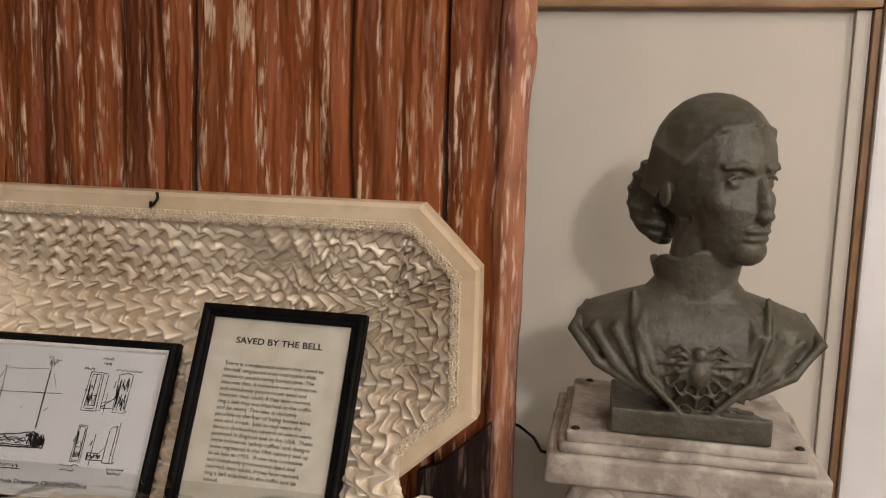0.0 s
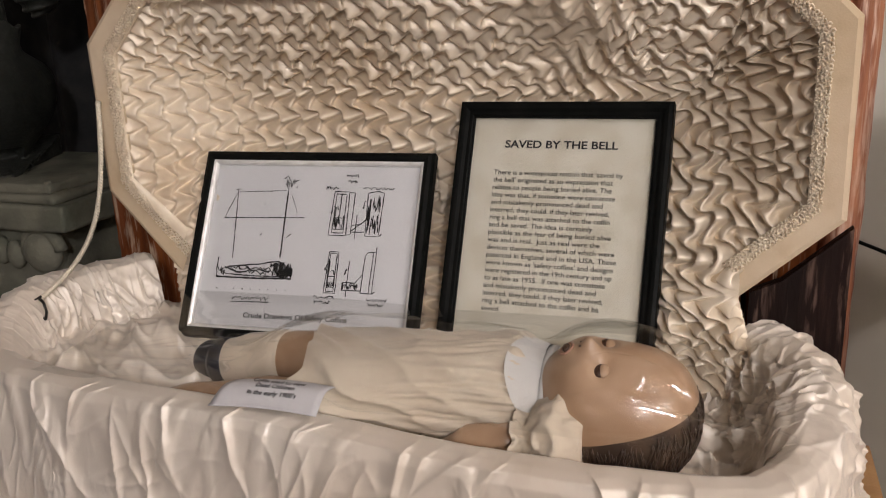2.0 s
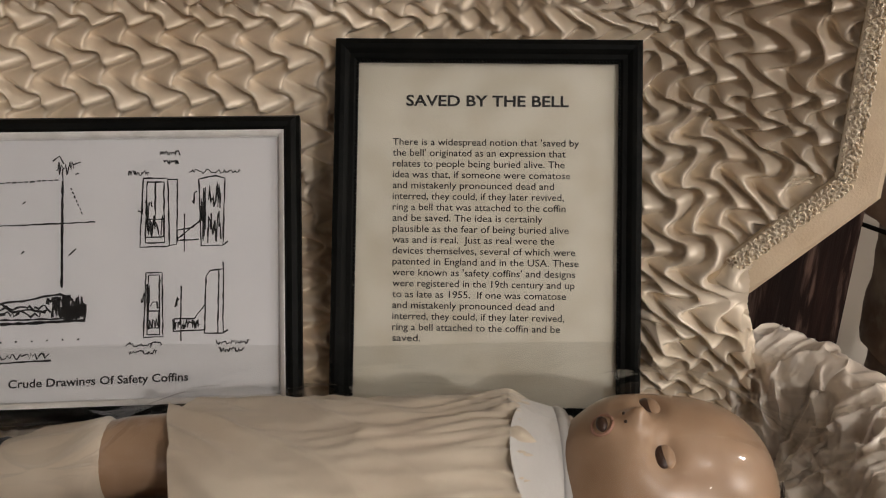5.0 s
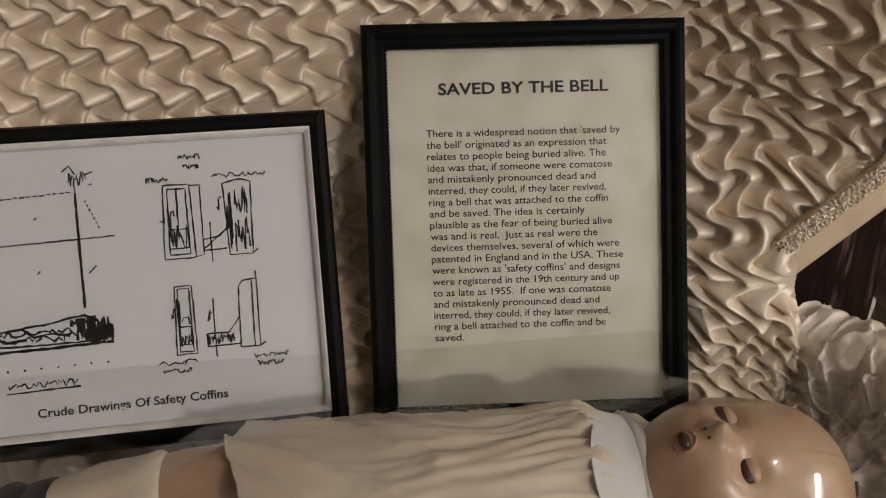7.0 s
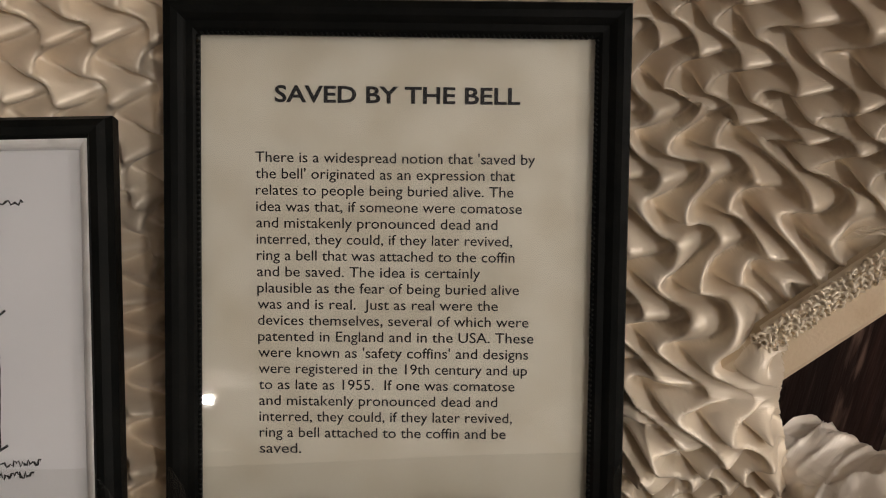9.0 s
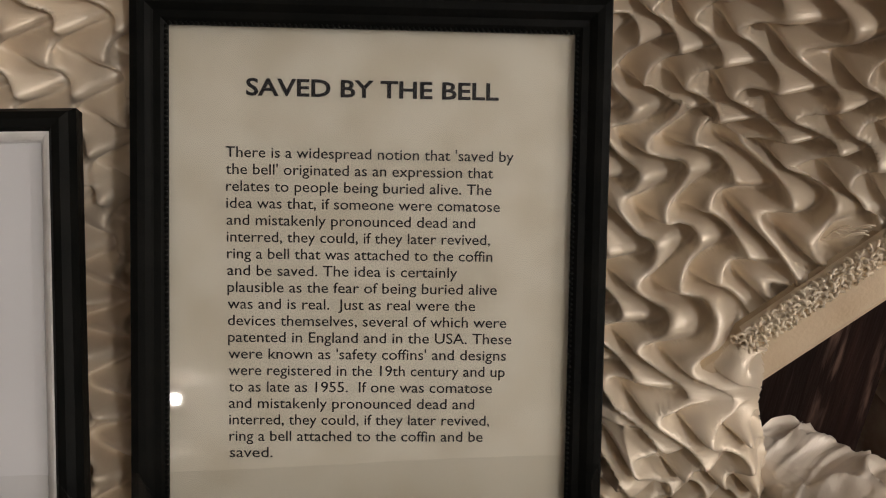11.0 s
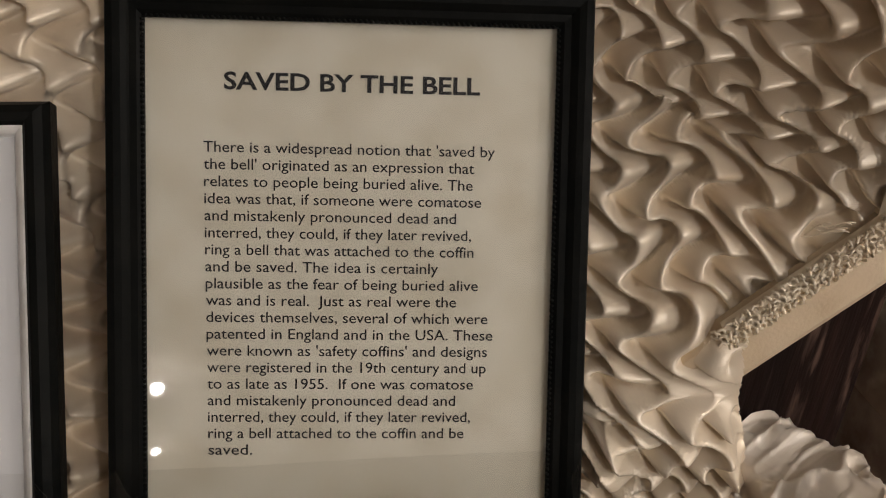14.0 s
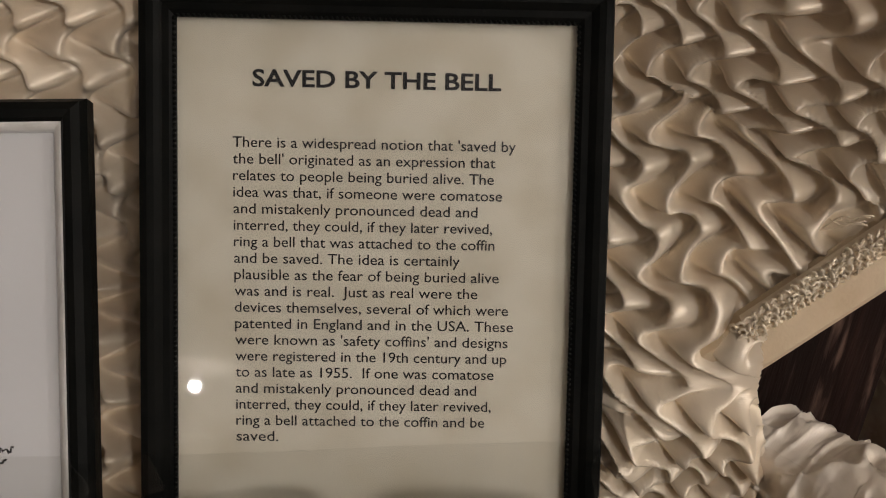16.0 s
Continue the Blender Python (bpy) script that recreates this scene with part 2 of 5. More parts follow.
def one_box(*a, bevel=0.0):
    bm = bmesh.new()
    box(bm, *a, bevel=bevel)
    return bm


def ball(bm, centre, radii, turn=None, mat=0, seg=24):
    m = Matrix.Translation(centre) @ (turn or Matrix()) @ Matrix.Diagonal((*radii, 1))
    made = bmesh.ops.create_uvsphere(bm, u_segments=seg, v_segments=seg // 2, radius=1, matrix=m)
    for v in made["verts"]:
        for f in v.link_faces:
            f.material_index = mat
    return made["verts"]


def tube(bm, points, radius, sides=8, mat=0, caps=True):
    """A round bar along points; radius may be a list."""
    pts = [Vector(p) for p in points]
    rad = radius if isinstance(radius, (list, tuple)) else [radius] * len(pts)
    rings, up = [], Vector((0.13, 0.31, 0.94))
    for k, p in enumerate(pts):
        d = (pts[min(k + 1, len(pts) - 1)] - pts[max(k - 1, 0)]).normalized()
        a = d.cross(up)
        a = (a if a.length > 1e-4 else d.cross(Vector((1, 0, 0)))).normalized()
        b = d.cross(a)
        rings.append([bm.verts.new(p + rad[k] * (math.cos(q) * a + math.sin(q) * b)) for q in (2 * math.pi * j / sides for j in range(sides))])
    for r0, r1 in zip(rings, rings[1:]):
        for j in range(sides):
            bm.faces.new((r0[j], r0[(j + 1) % sides], r1[(j + 1) % sides], r1[j])).material_index = mat
    if caps:
        bm.faces.new(rings[0][::-1]).material_index = mat
        bm.faces.new(rings[-1]).material_index = mat


def smooth_step(x):
    x = np.clip(x, 0, 1)
    return x * x * (3 - 2 * x)


def value_noise(x, y, seed=0):
    """Smooth noise in -1..1 over arrays, one unit to a lattice step."""
    rng = np.random.RandomState(seed)
    g = rng.rand(64, 64) * 2 - 1
    xi, yi = np.floor(x).astype(int), np.floor(y).astype(int)
    fx, fy = smooth_step(x - xi), smooth_step(y - yi)
    a, b = g[xi % 64, yi % 64], g[(xi + 1) % 64, yi % 64]
    c, d = g[xi % 64, (yi + 1) % 64], g[(xi + 1) % 64, (yi + 1) % 64]
    return (a * (1 - fx) + b * fx) * (1 - fy) + (c * (1 - fx) + d * fx) * fy


# ---- setting ----
def slab(name, dims, mat, label, bevel=0.0):
    return tagged(part(name, one_box(*dims, bevel=bevel), mat), label, name.split("_")[0], kind="structure")


WALL_Y = 1.60
slab("floor", (-6.2, 2.6, -10.2, 1.7, -0.08, 0.0), CARPET, "dark worn carpet floor of the display room")
slab("ceiling", (-6.2, 2.6, -10.2, 1.7, 2.6, 2.7), CEIL, "plain off-white painted ceiling with hanging bulbs")
slab("wall_north", (-6.2, 2.6, WALL_Y, 1.75, 0, 2.6), WALL, "cream painted wall behind the display")
slab("wall_south", (-6.2, 2.6, -10.3, -10.2, 0, 2.6), WALL, "plain cream painted wall at the far end")
slab("wall_west", (-6.3, -6.2, -10.2, 1.75, 0, 2.6), WALL, "plain cream painted side wall")
slab("wall_east", (2.6, 2.7, -10.2, 1.75, 0, 2.6), WALL, "plain cream painted side wall")
tagged(part("trim_top", one_box(-1.9, 0.435, WALL_Y - 0.03, WALL_Y, 1.672, 1.722, bevel=0.006), TAN), "tan wooden moulding above the wall panel", "trim", kind="structure")
bm = bmesh.new()
box(bm, 0.401, 0.424, WALL_Y - 0.012, WALL_Y, 0.25, 1.671, bevel=0.004)
tagged(part("trim_inner", bm, WALL), "cream bead beside the wall panel", "trim", kind="structure")
tagged(part("trim_side", one_box(0.425, 0.436, WALL_Y - 0.022, WALL_Y, 0.25, 1.671, bevel=0.003), TAN), "narrow tan wooden moulding beside the wall panel", "trim", kind="structure")
tagged(part("door_casing", one_box(0.438, 0.60, WALL_Y - 0.035, WALL_Y, 0, 2.1, bevel=0.006), WHITE), "white gloss painted door casing", "trim", kind="structure")

# every lamp gets a bulb body, the added fill lamps too
for bx, by, bz, bw, bs in BULBS:
    e = thing("hanging_bulb", (bx, by, 2.6), "small lit warm bulb hanging from the ceiling", "lamp", "bulbs on the ceiling")
    drop = bz - 2.6
    part("cable", one_box(-0.003, 0.003, -0.003, 0.003, drop + 0.1, 0), WHITE, e, "thin white cable")
    bm = bmesh.new()
    bmesh.ops.create_cone(bm, cap_ends=True, segments=20, radius1=0.03, radius2=0.045, depth=0.07, matrix=Matrix.Translation((0, 0, drop + 0.075)))
    part("socket", bm, WHITE, e, "white lamp socket", smooth=False)
    bm = bmesh.new()
    ball(bm, (0, 0, drop), (0.034, 0.034, 0.019))
    ob = part("bulb", bm, GLOW, e, "glowing warm glass bulb", smooth=True)
    ob.visible_shadow = False

# ---- tall plank panel behind the open casket ----
BOARD_Y = 1.243
BX0, BX1 = -1.072, -0.076
e = thing("plank_panel", (-0.56, BOARD_Y + 0.03, 0), "tall orange-brown wooden plank panel, grained with pale flecks", "wood panel")
part("backing", one_box(BX0 + 0.004, BX1 - 0.004, BOARD_Y + 0.018, BOARD_Y + 0.05, 0, 1.95), JOINT, e, "dark backing board", world_space=True)
seams = [BX0, -0.96, -0.868, -0.80, -0.734, -0.672, -0.603, -0.553, -0.458, -0.372, -0.317, -0.245, -0.19, -0.113]
open_joint = {3: 0.0016, 5: 0.0022, 6: 0.0022, 7: 0.0040, 10: 0.0016, 12: 0.002}


def seam_line(k, z):
    return seams[k] + (0.0 if k == 0 else 0.008 * value_noise(z * 3.1 + 5.3 * k, z * 0 + k * 0.7, 5) + 0.003 * value_noise(z * 11 + k, z * 0 + k * 1.3, 15))


for k in range(len(seams) - 1):
    u = np.linspace(0, 1, 34)
    z = np.linspace(0.6, 1.95, 340)
    U, Zz = np.meshgrid(u, z)
    ga, gb = open_joint.get(k, -0.0008), open_joint.get(k + 1, -0.0008)
    a, b = seam_line(k, Zz) + ga, seam_line(k + 1, Zz) - gb
    X = a + (b - a) * U
    grain = 0.0060 * value_noise(X * 46 + 0.8 * value_noise(X * 10, Zz * 5, 17), Zz * 3.5, 7) + 0.0020 * value_noise(X * 150, Zz * 6, 8) + 0.0012 * value_noise(X * 300, Zz * 60, 18)
    side = np.where(U < 0.5, ga, gb) > 0.001
    Y = BOARD_Y + np.where(side, 0.008, 0.0012) * (np.abs(2 * U - 1) ** 5) - grain + 0.004 * value_noise(U * 0 + k * 3.7, Zz * 1.5, 9)
    Y[:, 0] += np.where(ga > 0.001, 0.012, 0.0004)
    Y[:, -1] += np.where(gb > 0.001, 0.012, 0.0008)
    sheet("plank", X, Y, Zz, WOOD, e)
# foot of the panel, coloured near-black for the casket's shade
part("foot_board", one_box(-1.06, -0.080, BOARD_Y + 0.003, BOARD_Y + 0.03, 0.0, 0.875, bevel=0.004), SHADED_WOOD, e, "dark foot board, shade included in its colour", world_space=True)
part("lower_planks", one_box(BX0 + 0.006, -0.138, BOARD_Y + 0.001, BOARD_Y + 0.02, 0.0, 0.6), WOOD, e, world_space=True)
# rounded, gnarled right edge
q = np.linspace(-0.15, 1.15, 22) * math.pi
z = np.linspace(0.0, 1.95, 330)
Q, Zz = np.meshgrid(q, z)
rx, ry = 0.021, 0.034
lump = 0.003 * value_noise(Q * 3, Zz * 9, 3) + 0.0018 * value_noise(Q * 8, Zz * 30, 4)
knot = 0.008 * np.exp(-((Zz - 1.575) / 0.05) ** 2) * (0.7 + 0.5 * value_noise(Q * 5, Zz * 55, 6))
X = (BX1 - rx) - (rx + lump + knot * (np.cos(Q) < 0.3)) * np.cos(Q)
Y = BOARD_Y + 0.012 - (ry + lump + knot) * np.sin(Q)
sheet("edge_moulding", X, Y, Zz, WOOD_EDGE, e, "rounded gnarled edge with worn pale streaks")

# ---- casket ----
casket = thing("casket", (-0.545, 0.97, 0.83), "small octagonal casket draped in ivory satin, lid open", "casket")


def polyline(points, n, closed=False):
    """n places spread evenly along a polyline whose corners are rounded a little."""
    p = np.array(points, float)
    if closed:
        p = np.vstack([p, p[:1]])
    for _ in range(2):
        a, b = p[:-1] * 0.82 + p[1:] * 0.18, p[:-1] * 0.18 + p[1:] * 0.82
        q = np.empty((2 * len(a), 2))
        q[0::2], q[1::2] = a, b
        p = np.vstack([q, q[:1]]) if closed else np.vstack([p[:1], q, p[-1:]])
    s = np.concatenate([[0], np.cumsum(np.linalg.norm(np.diff(p, axis=0), axis=1))])
    t = np.linspace(0, s[-1], n, endpoint=not closed)
    return np.stack([np.interp(t, s, p[:, 0]), np.interp(t, s, p[:, 1])], -1), t


# crest of the padded rim, from the back left corner round the front to the back right corner
CREST = [(-0.925, 1.125), (-0.985, 1.05), (-0.992, 0.935), (-0.925, 0.862), (-0.2, 0.822), (-0.140, 0.90), (-0.134, 1.03), (-0.185, 1.105)]
NS = 1500
crest, along = polyline(CREST, NS)
tan = np.gradient(crest, axis=0)
tan /= np.linalg.norm(tan, axis=1)[:, None]
outw = np.stack([tan[:, 1], -tan[:, 0]], -1)
endness = smooth_step((crest[:, 1] - 0.86) / 0.12)
rear_right = smooth_step((crest[:, 0] + 0.30) / 0.10) * smooth_step((crest[:, 1] - 0.95) / 0.10)
crest_z = 0.987 - 0.010 * rear_right - 0.009 * smooth_step((crest[:, 0] + 0.62) / 0.25) * (1 - endness) + endness * np.where(crest[:, 0] < -0.5, 0.038, 0.026)
# profile: across (metres outwards of the crest) and height under it
prof = np.array([(-0.060, -0.085), (-0.046, -0.070), (-0.036, -0.045), (-0.026, -0.022), (-0.015, -0.006), (-0.004, 0.0), (0.010, -0.001),
                 (0.019, -0.004), (0.024, -0.013), (0.028, -0.035), (0.032, -0.070), (0.036, -0.100), (0.038, -0.125), (0.036, -0.140), (0.026, -0.148), (0.010, -0.150)])
pl = np.concatenate([[0], np.cumsum(np.linalg.norm(np.diff(prof, axis=0), axis=1))])
NT = 190
tt = np.linspace(0, pl[-1], NT)
pa, pz = np.interp(tt, pl, prof[:, 0]), np.interp(tt, pl, prof[:, 1])
S, T = np.meshgrid(along, tt, indexing="ij")
A, Hh = np.broadcast_to(pa, S.shape).copy(), np.broadcast_to(pz, S.shape).copy()
down = smooth_step((T - 0.115) / 0.16)
over = np.exp(-((T - 0.125) / 0.05) ** 2)


def hung_cloth(n=340, m=80, length=0.80, drop=0.27, passes=300):
    """A strip of satin pinched into pleats along its top, the pleats running down aslant, relaxed under its weight.
    Gives, over the strip, how far each place lies along, down and out, in metres."""
    rs = np.random.RandomState(12)
    pleats, pos = [], 0.02
    while pos < length - 0.03:
        pleats.append((pos / length, rs.uniform(0.010, 0.024), rs.uniform(-0.75, -0.1) if rs.rand() < 0.6 else rs.uniform(0.0, 0.6)))
        pos += rs.choice([rs.uniform(0.028, 0.045), rs.uniform(0.06, 0.10)])
    total = length + sum(w for _, w, _ in pleats)
    ds, dt = total / n, drop / m
    i, j = np.meshgrid(np.arange(n), np.arange(m), indexing="ij")
    s, down = i * ds, j * dt
    used = np.zeros((n, m))
    out = np.zeros((n, m))
    for k, (f, w, slant) in enumerate(pleats):
        before = f * length + sum(q for _, q, _ in pleats[:k])
        wide = w * (1.0 + 3.0 * smooth_step(down / 0.09))
        c0 = before + slant * down - (wide - w) * 0.5
        u = np.clip((s - c0) / wide, 0, 1)
        used += u * w
        out += (w * 0.52) * np.sin(math.pi * u) ** 1.3 * (w / wide) ** 0.35
    P = np.stack([s - used, down, 0.001 + out + 0.0012 * rs.rand(n, m)], -1)
    top = P[:, 0].copy()
    tacks = []
    for k, (f, w, slant) in enumerate(pleats):
        for _ in range(3):
            q = rs.randint(m // 9, m - 4)
            a = int(((f * length + sum(v for _, v, _ in pleats[:k]) + slant * q * dt) / ds) + rs.randint(-9, 12)) % n
            tacks.append((a, q, P[a, q, 0] + rs.uniform(-0.008, 0.008), P[a, q, 1] - rs.uniform(0.002, 0.012)))
    links = [(1, 0, 1.0), (0, 1, 1.0), (1, 1, 0.4), (1, -1, 0.4), (2, 0, 0.4), (0, 2, 0.4), (4, 0, 0.3), (0, 4, 0.3)]
    wrap = np.array([length, 0, 0])
    for it in range(passes):
        acc = np.zeros_like(P)
        for di, dj, kk in links:
            lo, hi = max(0, -dj), m - max(0, dj)
            Q = np.roll(P, -di, 0)
            if di:
                Q[n - di:] = Q[n - di:] + wrap
            d = Q[:, lo + dj:hi + dj] - P[:, lo:hi]
            ln = np.linalg.norm(d, axis=-1, keepdims=True) + 1e-9
            c = 0.5 * kk * (ln - math.hypot(di * ds, dj * dt)) / ln * d
            acc[:, lo:hi] += c
            acc[:, lo + dj:hi + dj] -= np.roll(c, di, 0)
        P += 0.27 * acc
        P[..., 1] += 0.000012
        P[..., 2] -= 0.000012
        P[:, 0] = top
        for a, q, x, y in tacks:
            P[a, q] = (x, y, 0.0)
        P[..., 2] = np.maximum(P[..., 2], 0.0)
    P[..., 0] -= i * length / n
    P[..., 1] -= j * dt
    return P, length, drop


HUNG, HL, HD = hung_cloth()


def hung(k):
    """One part of the hung cloth's shift, spread over the drape below the crest of the rim."""
    f, n, m = HUNG[..., k], HUNG.shape[0], HUNG.shape[1]
    u, w = (S / HL * n) % n, np.clip((T - 0.112) / HD * m, 0, m - 1.001)
    iu, iw = u.astype(int), w.astype(int)
    a, b = u - iu, w - iw
    i1 = (iu + 1) % n
    return (f[iu % n, iw] * (1 - a) + f[i1, iw] * a) * (1 - b) + (f[iu % n, iw + 1] * (1 - a) + f[i1, iw + 1] * a) * b


bend = 0.7 * value_noise(S * 12, T * 12, 84)
lean = value_noise(S * 5, T * 4, 85)
wrinkle = (1 - np.abs(value_noise(S * 20 + T * 16 * lean + bend, T * 9 + S * 7 * lean, 86))) ** 4 + 0.5 * (1 - np.abs(value_noise(S * 44 - T * 30 * lean + bend, T * 20, 87))) ** 4
# thin pinched pleats that start at the front edge and run down aslant, broad slack between them
pinch = np.zeros_like(S)
rs = np.random.RandomState(31)
pos = 0.03
drop_t = np.clip(T - 0.112, 0, 1)
while pos < along[-1] - 0.03:
    slant, size, wide = rs.uniform(-0.8, 0.35), rs.uniform(0.004, 0.0085), rs.uniform(0.0024, 0.0038)
    side = 1 if rs.rand() < 0.5 else -1
    u = (S - pos - slant * drop_t - 0.009 * value_noise(S * 0 + pos * 40, T * 24, 88)) * side
    w = np.where(u > 0, wide + 0.012 * drop_t, 0.005 + 0.11 * drop_t)
    pinch = np.maximum(pinch, 0.85 * size * np.exp(-(np.abs(u) / w) ** 1.25) * (1 - 0.55 * smooth_step(drop_t / 0.10)))
    pos += rs.choice([rs.uniform(0.020, 0.040), rs.uniform(0.055, 0.09), rs.uniform(0.055, 0.09)])
slack = (1 - np.abs(value_noise(S * 15 + T * 15 + T * 14 * lean + bend, T * 5 - S * 6, 89))) ** 6
folds = (0.20 * hung(2) + pinch + (0.0034 * wrinkle + 0.0055 * slack) * smooth_step((T - 0.125) / 0.05)) * smooth_step((T - 0.098) / 0.016)
slip = 0.4 * hung(0) * smooth_step((T - 0.112) / 0.02)
# fine gathers on the padded ends
gather = (0.0028 * value_noise(S * 62 + 0.8 * np.sin(T * 60), T * 22, 21) + 0.0016 * value_noise(S * 130, T * 40, 22)) * (0.12 + 0.88 * endness[:, None])
gather += 0.0035 * value_noise(S * 24, T * 16, 23) * (0.2 + endness[:, None] * 0.8)
bend = 0.5 * value_noise(S * 15, T * 15, 26)
crease = (1 - np.abs(value_noise(S * 26 + bend, T * 17 + S * 9 + bend, 27))) ** 3 + 0.8 * (1 - np.abs(value_noise(S * 52 - T * 30 + 2 * bend, T * 38 + bend, 28))) ** 3
crease += 0.12 * (1 - np.abs(value_noise(S * 95 + T * 40 + 2 * bend, T * 75 + 2 * bend, 29))) ** 3
fan = 1.5 * (1 - np.abs(value_noise(S * 60 + 2.2 * bend, T * 11 + bend, 36))) ** 8 + 0.45 * (1 - np.abs(value_noise(S * 150 + 3 * bend, T * 34, 37))) ** 4
fan *= 0.3 + 0.7 * smooth_step(0.5 + value_noise(S * 14, T * 14, 38))
calm_end = 1 - 0.65 * smooth_step((-0.55 - crest[:, 0]) / 0.2)
gather = (gather + (0.0085 * crease - 0.0062 + 0.0048 * fan) * endness[:, None]) * calm_end[:, None]
A = A + (folds + gather) * smooth_step((T - 0.07) / 0.03) - 1.3 * gather * (1 - smooth_step((T - 0.07) / 0.03)) * endness[:, None]
Hh = Hh + np.minimum(gather, 0.0045) * (1 - smooth_step((T - 0.10) / 0.05)) * 1.4 + np.minimum(folds, 0.008) * 0.12 * over
Hh = Hh + 0.010 * value_noise(S * 9, T * 0, 24) * smooth_step((T - 0.20) / 0.05)
X = crest[:, 0][:, None] + outw[:, 0][:, None] * A + tan[:, 0][:, None] * slip
Y = crest[:, 1][:, None] + outw[:, 1][:, None] * A + tan[:, 1][:, None] * slip
Z = crest_z[:, None] + Hh
sheet("drape", X.T, Y.T, Z.T, SATIN_WHITE, casket, "ivory satin drape gathered over the padded rim")

# wooden case under the drape and the padded bed inside
OCT = [(-0.955, 1.09), (-0.955, 0.94), (-0.905, 0.885), (-0.21, 0.845), (-0.155, 0.91), (-0.155, 1.09)]
bm = bmesh.new()
lo = [bm.verts.new((x, y, 0.83)) for x, y in OCT]
hi = [bm.verts.new((x, y, 0.905)) for x, y in OCT]
for k in range(len(OCT)):
    j = (k + 1) % len(OCT)
    bm.faces.new((lo[k], lo[j], hi[j], hi[k]))
bm.faces.new(lo[::-1])
bm.faces.new(hi)
part("case", bm, COFFIN_WOOD, casket, "stained wooden case", world_space=True)
# added back board, cut off aslant under the lid, dark for the shade there
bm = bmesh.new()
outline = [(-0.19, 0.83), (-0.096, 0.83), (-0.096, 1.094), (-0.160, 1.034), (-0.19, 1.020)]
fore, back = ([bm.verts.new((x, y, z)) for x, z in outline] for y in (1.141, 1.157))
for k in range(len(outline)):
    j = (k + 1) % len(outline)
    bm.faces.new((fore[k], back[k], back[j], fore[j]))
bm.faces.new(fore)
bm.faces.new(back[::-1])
part("back_board", bm, SHADED_WOOD, casket, "added dark back board, shade under the lid in its colour", world_space=True)
gx, gy = np.meshgrid(np.linspace(-0.965, -0.125, 420), np.linspace(0.845, 1.125, 160))
bed = 0.918 - 0.010 * smooth_step((gy - 1.0) / 0.05) * smooth_step((gx + 0.76) / 0.05) * smooth_step((-0.24 - gx) / 0.05) + 0.035 * smooth_step((-0.765 - gx) / 0.10) - 0.008 * smooth_step((gx + 0.26) / 0.06)
bend = 0.6 * value_noise(gx * 14, gy * 14, 33)
bed = bed + 0.006 * value_noise(gx * 28, gy * 28, 31) + 0.016 * (1 - np.abs(value_noise(gx * 22 + bend, gy * 26 + gx * 10 + bend, 34))) ** 3
bed = bed + 0.008 * (1 - np.abs(value_noise(gx * 52 + gy * 20 + bend, gy * 48 + bend, 35))) ** 3
sheet("bed_lining", gx, gy, bed, SATIN_WHITE, casket, "crumpled ivory satin bed lining")

# loose strip of hem that has slipped from under the drape
bm = bmesh.new()
strip = [(-0.985, 0.93, 0.846), (-0.975, 0.875, 0.849), (-0.945, 0.835, 0.845), (-0.90, 0.822, 0.838), (-0.86, 0.818, 0.835), (-0.82, 0.815, 0.840), (-0.79, 0.812, 0.846)]
tube(bm, strip, [0.003, 0.005, 0.004, 0.0035, 0.0045, 0.004, 0.002], 8)
part("loose_hem", bm, SATIN_WHITE, casket, "twisted strip of loose satin hem", smooth=True, world_space=True)

# ---- lid with its smocked lining ----
LID_Y = 1.10
LID = [(-0.880, 1.374), (-0.184, 1.374), (-0.110, 1.300), (-0.108, 1.112), (-0.222, 1.009), (-0.86, 1.009), (-0.954, 1.113), (-0.954, 1.293)]
CUT = [(-0.880, 1.374), (-0.184, 1.374), (-0.110, 1.300), (-0.106, 1.108), (-0.300, 0.92), (-0.765, 0.92), (-0.954, 1.113), (-0.954, 1.293)]


def inside(px, pz, poly):
    """Distance inside a convex outline given clockwise."""
    d = np.full(px.shape, 9.0)
    for (x0, z0), (x1, z1) in zip(poly, poly[1:] + poly[:1]):
        ex, ez = x1 - x0, z1 - z0
        d = np.minimum(d, ((x0 - px) * -ez + (z0 - pz) * ex) / math.hypot(ex, ez))
    return d


lid = new("lid")
lid.parent = casket
tagged(lid, "open octagonal lid lined with smocked satin")


def dish(d):
    return 0.102 * smooth_step((d - 0.012) / 0.15)


# shell: flat rim, thin side and closed back
def ring_loop(poly, inset):
    out = []
    c = len(poly)
    for k in range(c):
        p0, p1, p2 = (Vector(poly[(k + j) % c]) for j in (-1, 0, 1))
        a, b = (p1 - p0).normalized(), (p2 - p1).normalized()
        na, nb = Vector((a.y, -a.x)), Vector((b.y, -b.x))
        m = (na + nb).normalized()
        out.append(p1 + m * (inset / max(0.3, m.dot(na))))
    return out


bm = bmesh.new()
levels = [(0.034, LID_Y + 0.012), (0.030, LID_Y + 0.002), (0.026, LID_Y - 0.001), (0.006, LID_Y - 0.002), (0.001, LID_Y + 0.001), (0.0, LID_Y + 0.006), (0.0, LID_Y + 0.030), (0.03, LID_Y + 0.134)]
loops = [[bm.verts.new((p.x, y, p.y)) for p in ring_loop(LID, i)] for i, y in levels]
for l0, l1 in zip(loops, loops[1:]):
    for k in range(len(LID)):
        j = (k + 1) % len(LID)
        if k != 4:
            bm.faces.new((l0[k], l0[j], l1[j], l1[k]))
bm.faces.new(loops[-1])
part("rim", bm, RIM, lid, "yellowed cloth-covered lid rim", world_space=True)

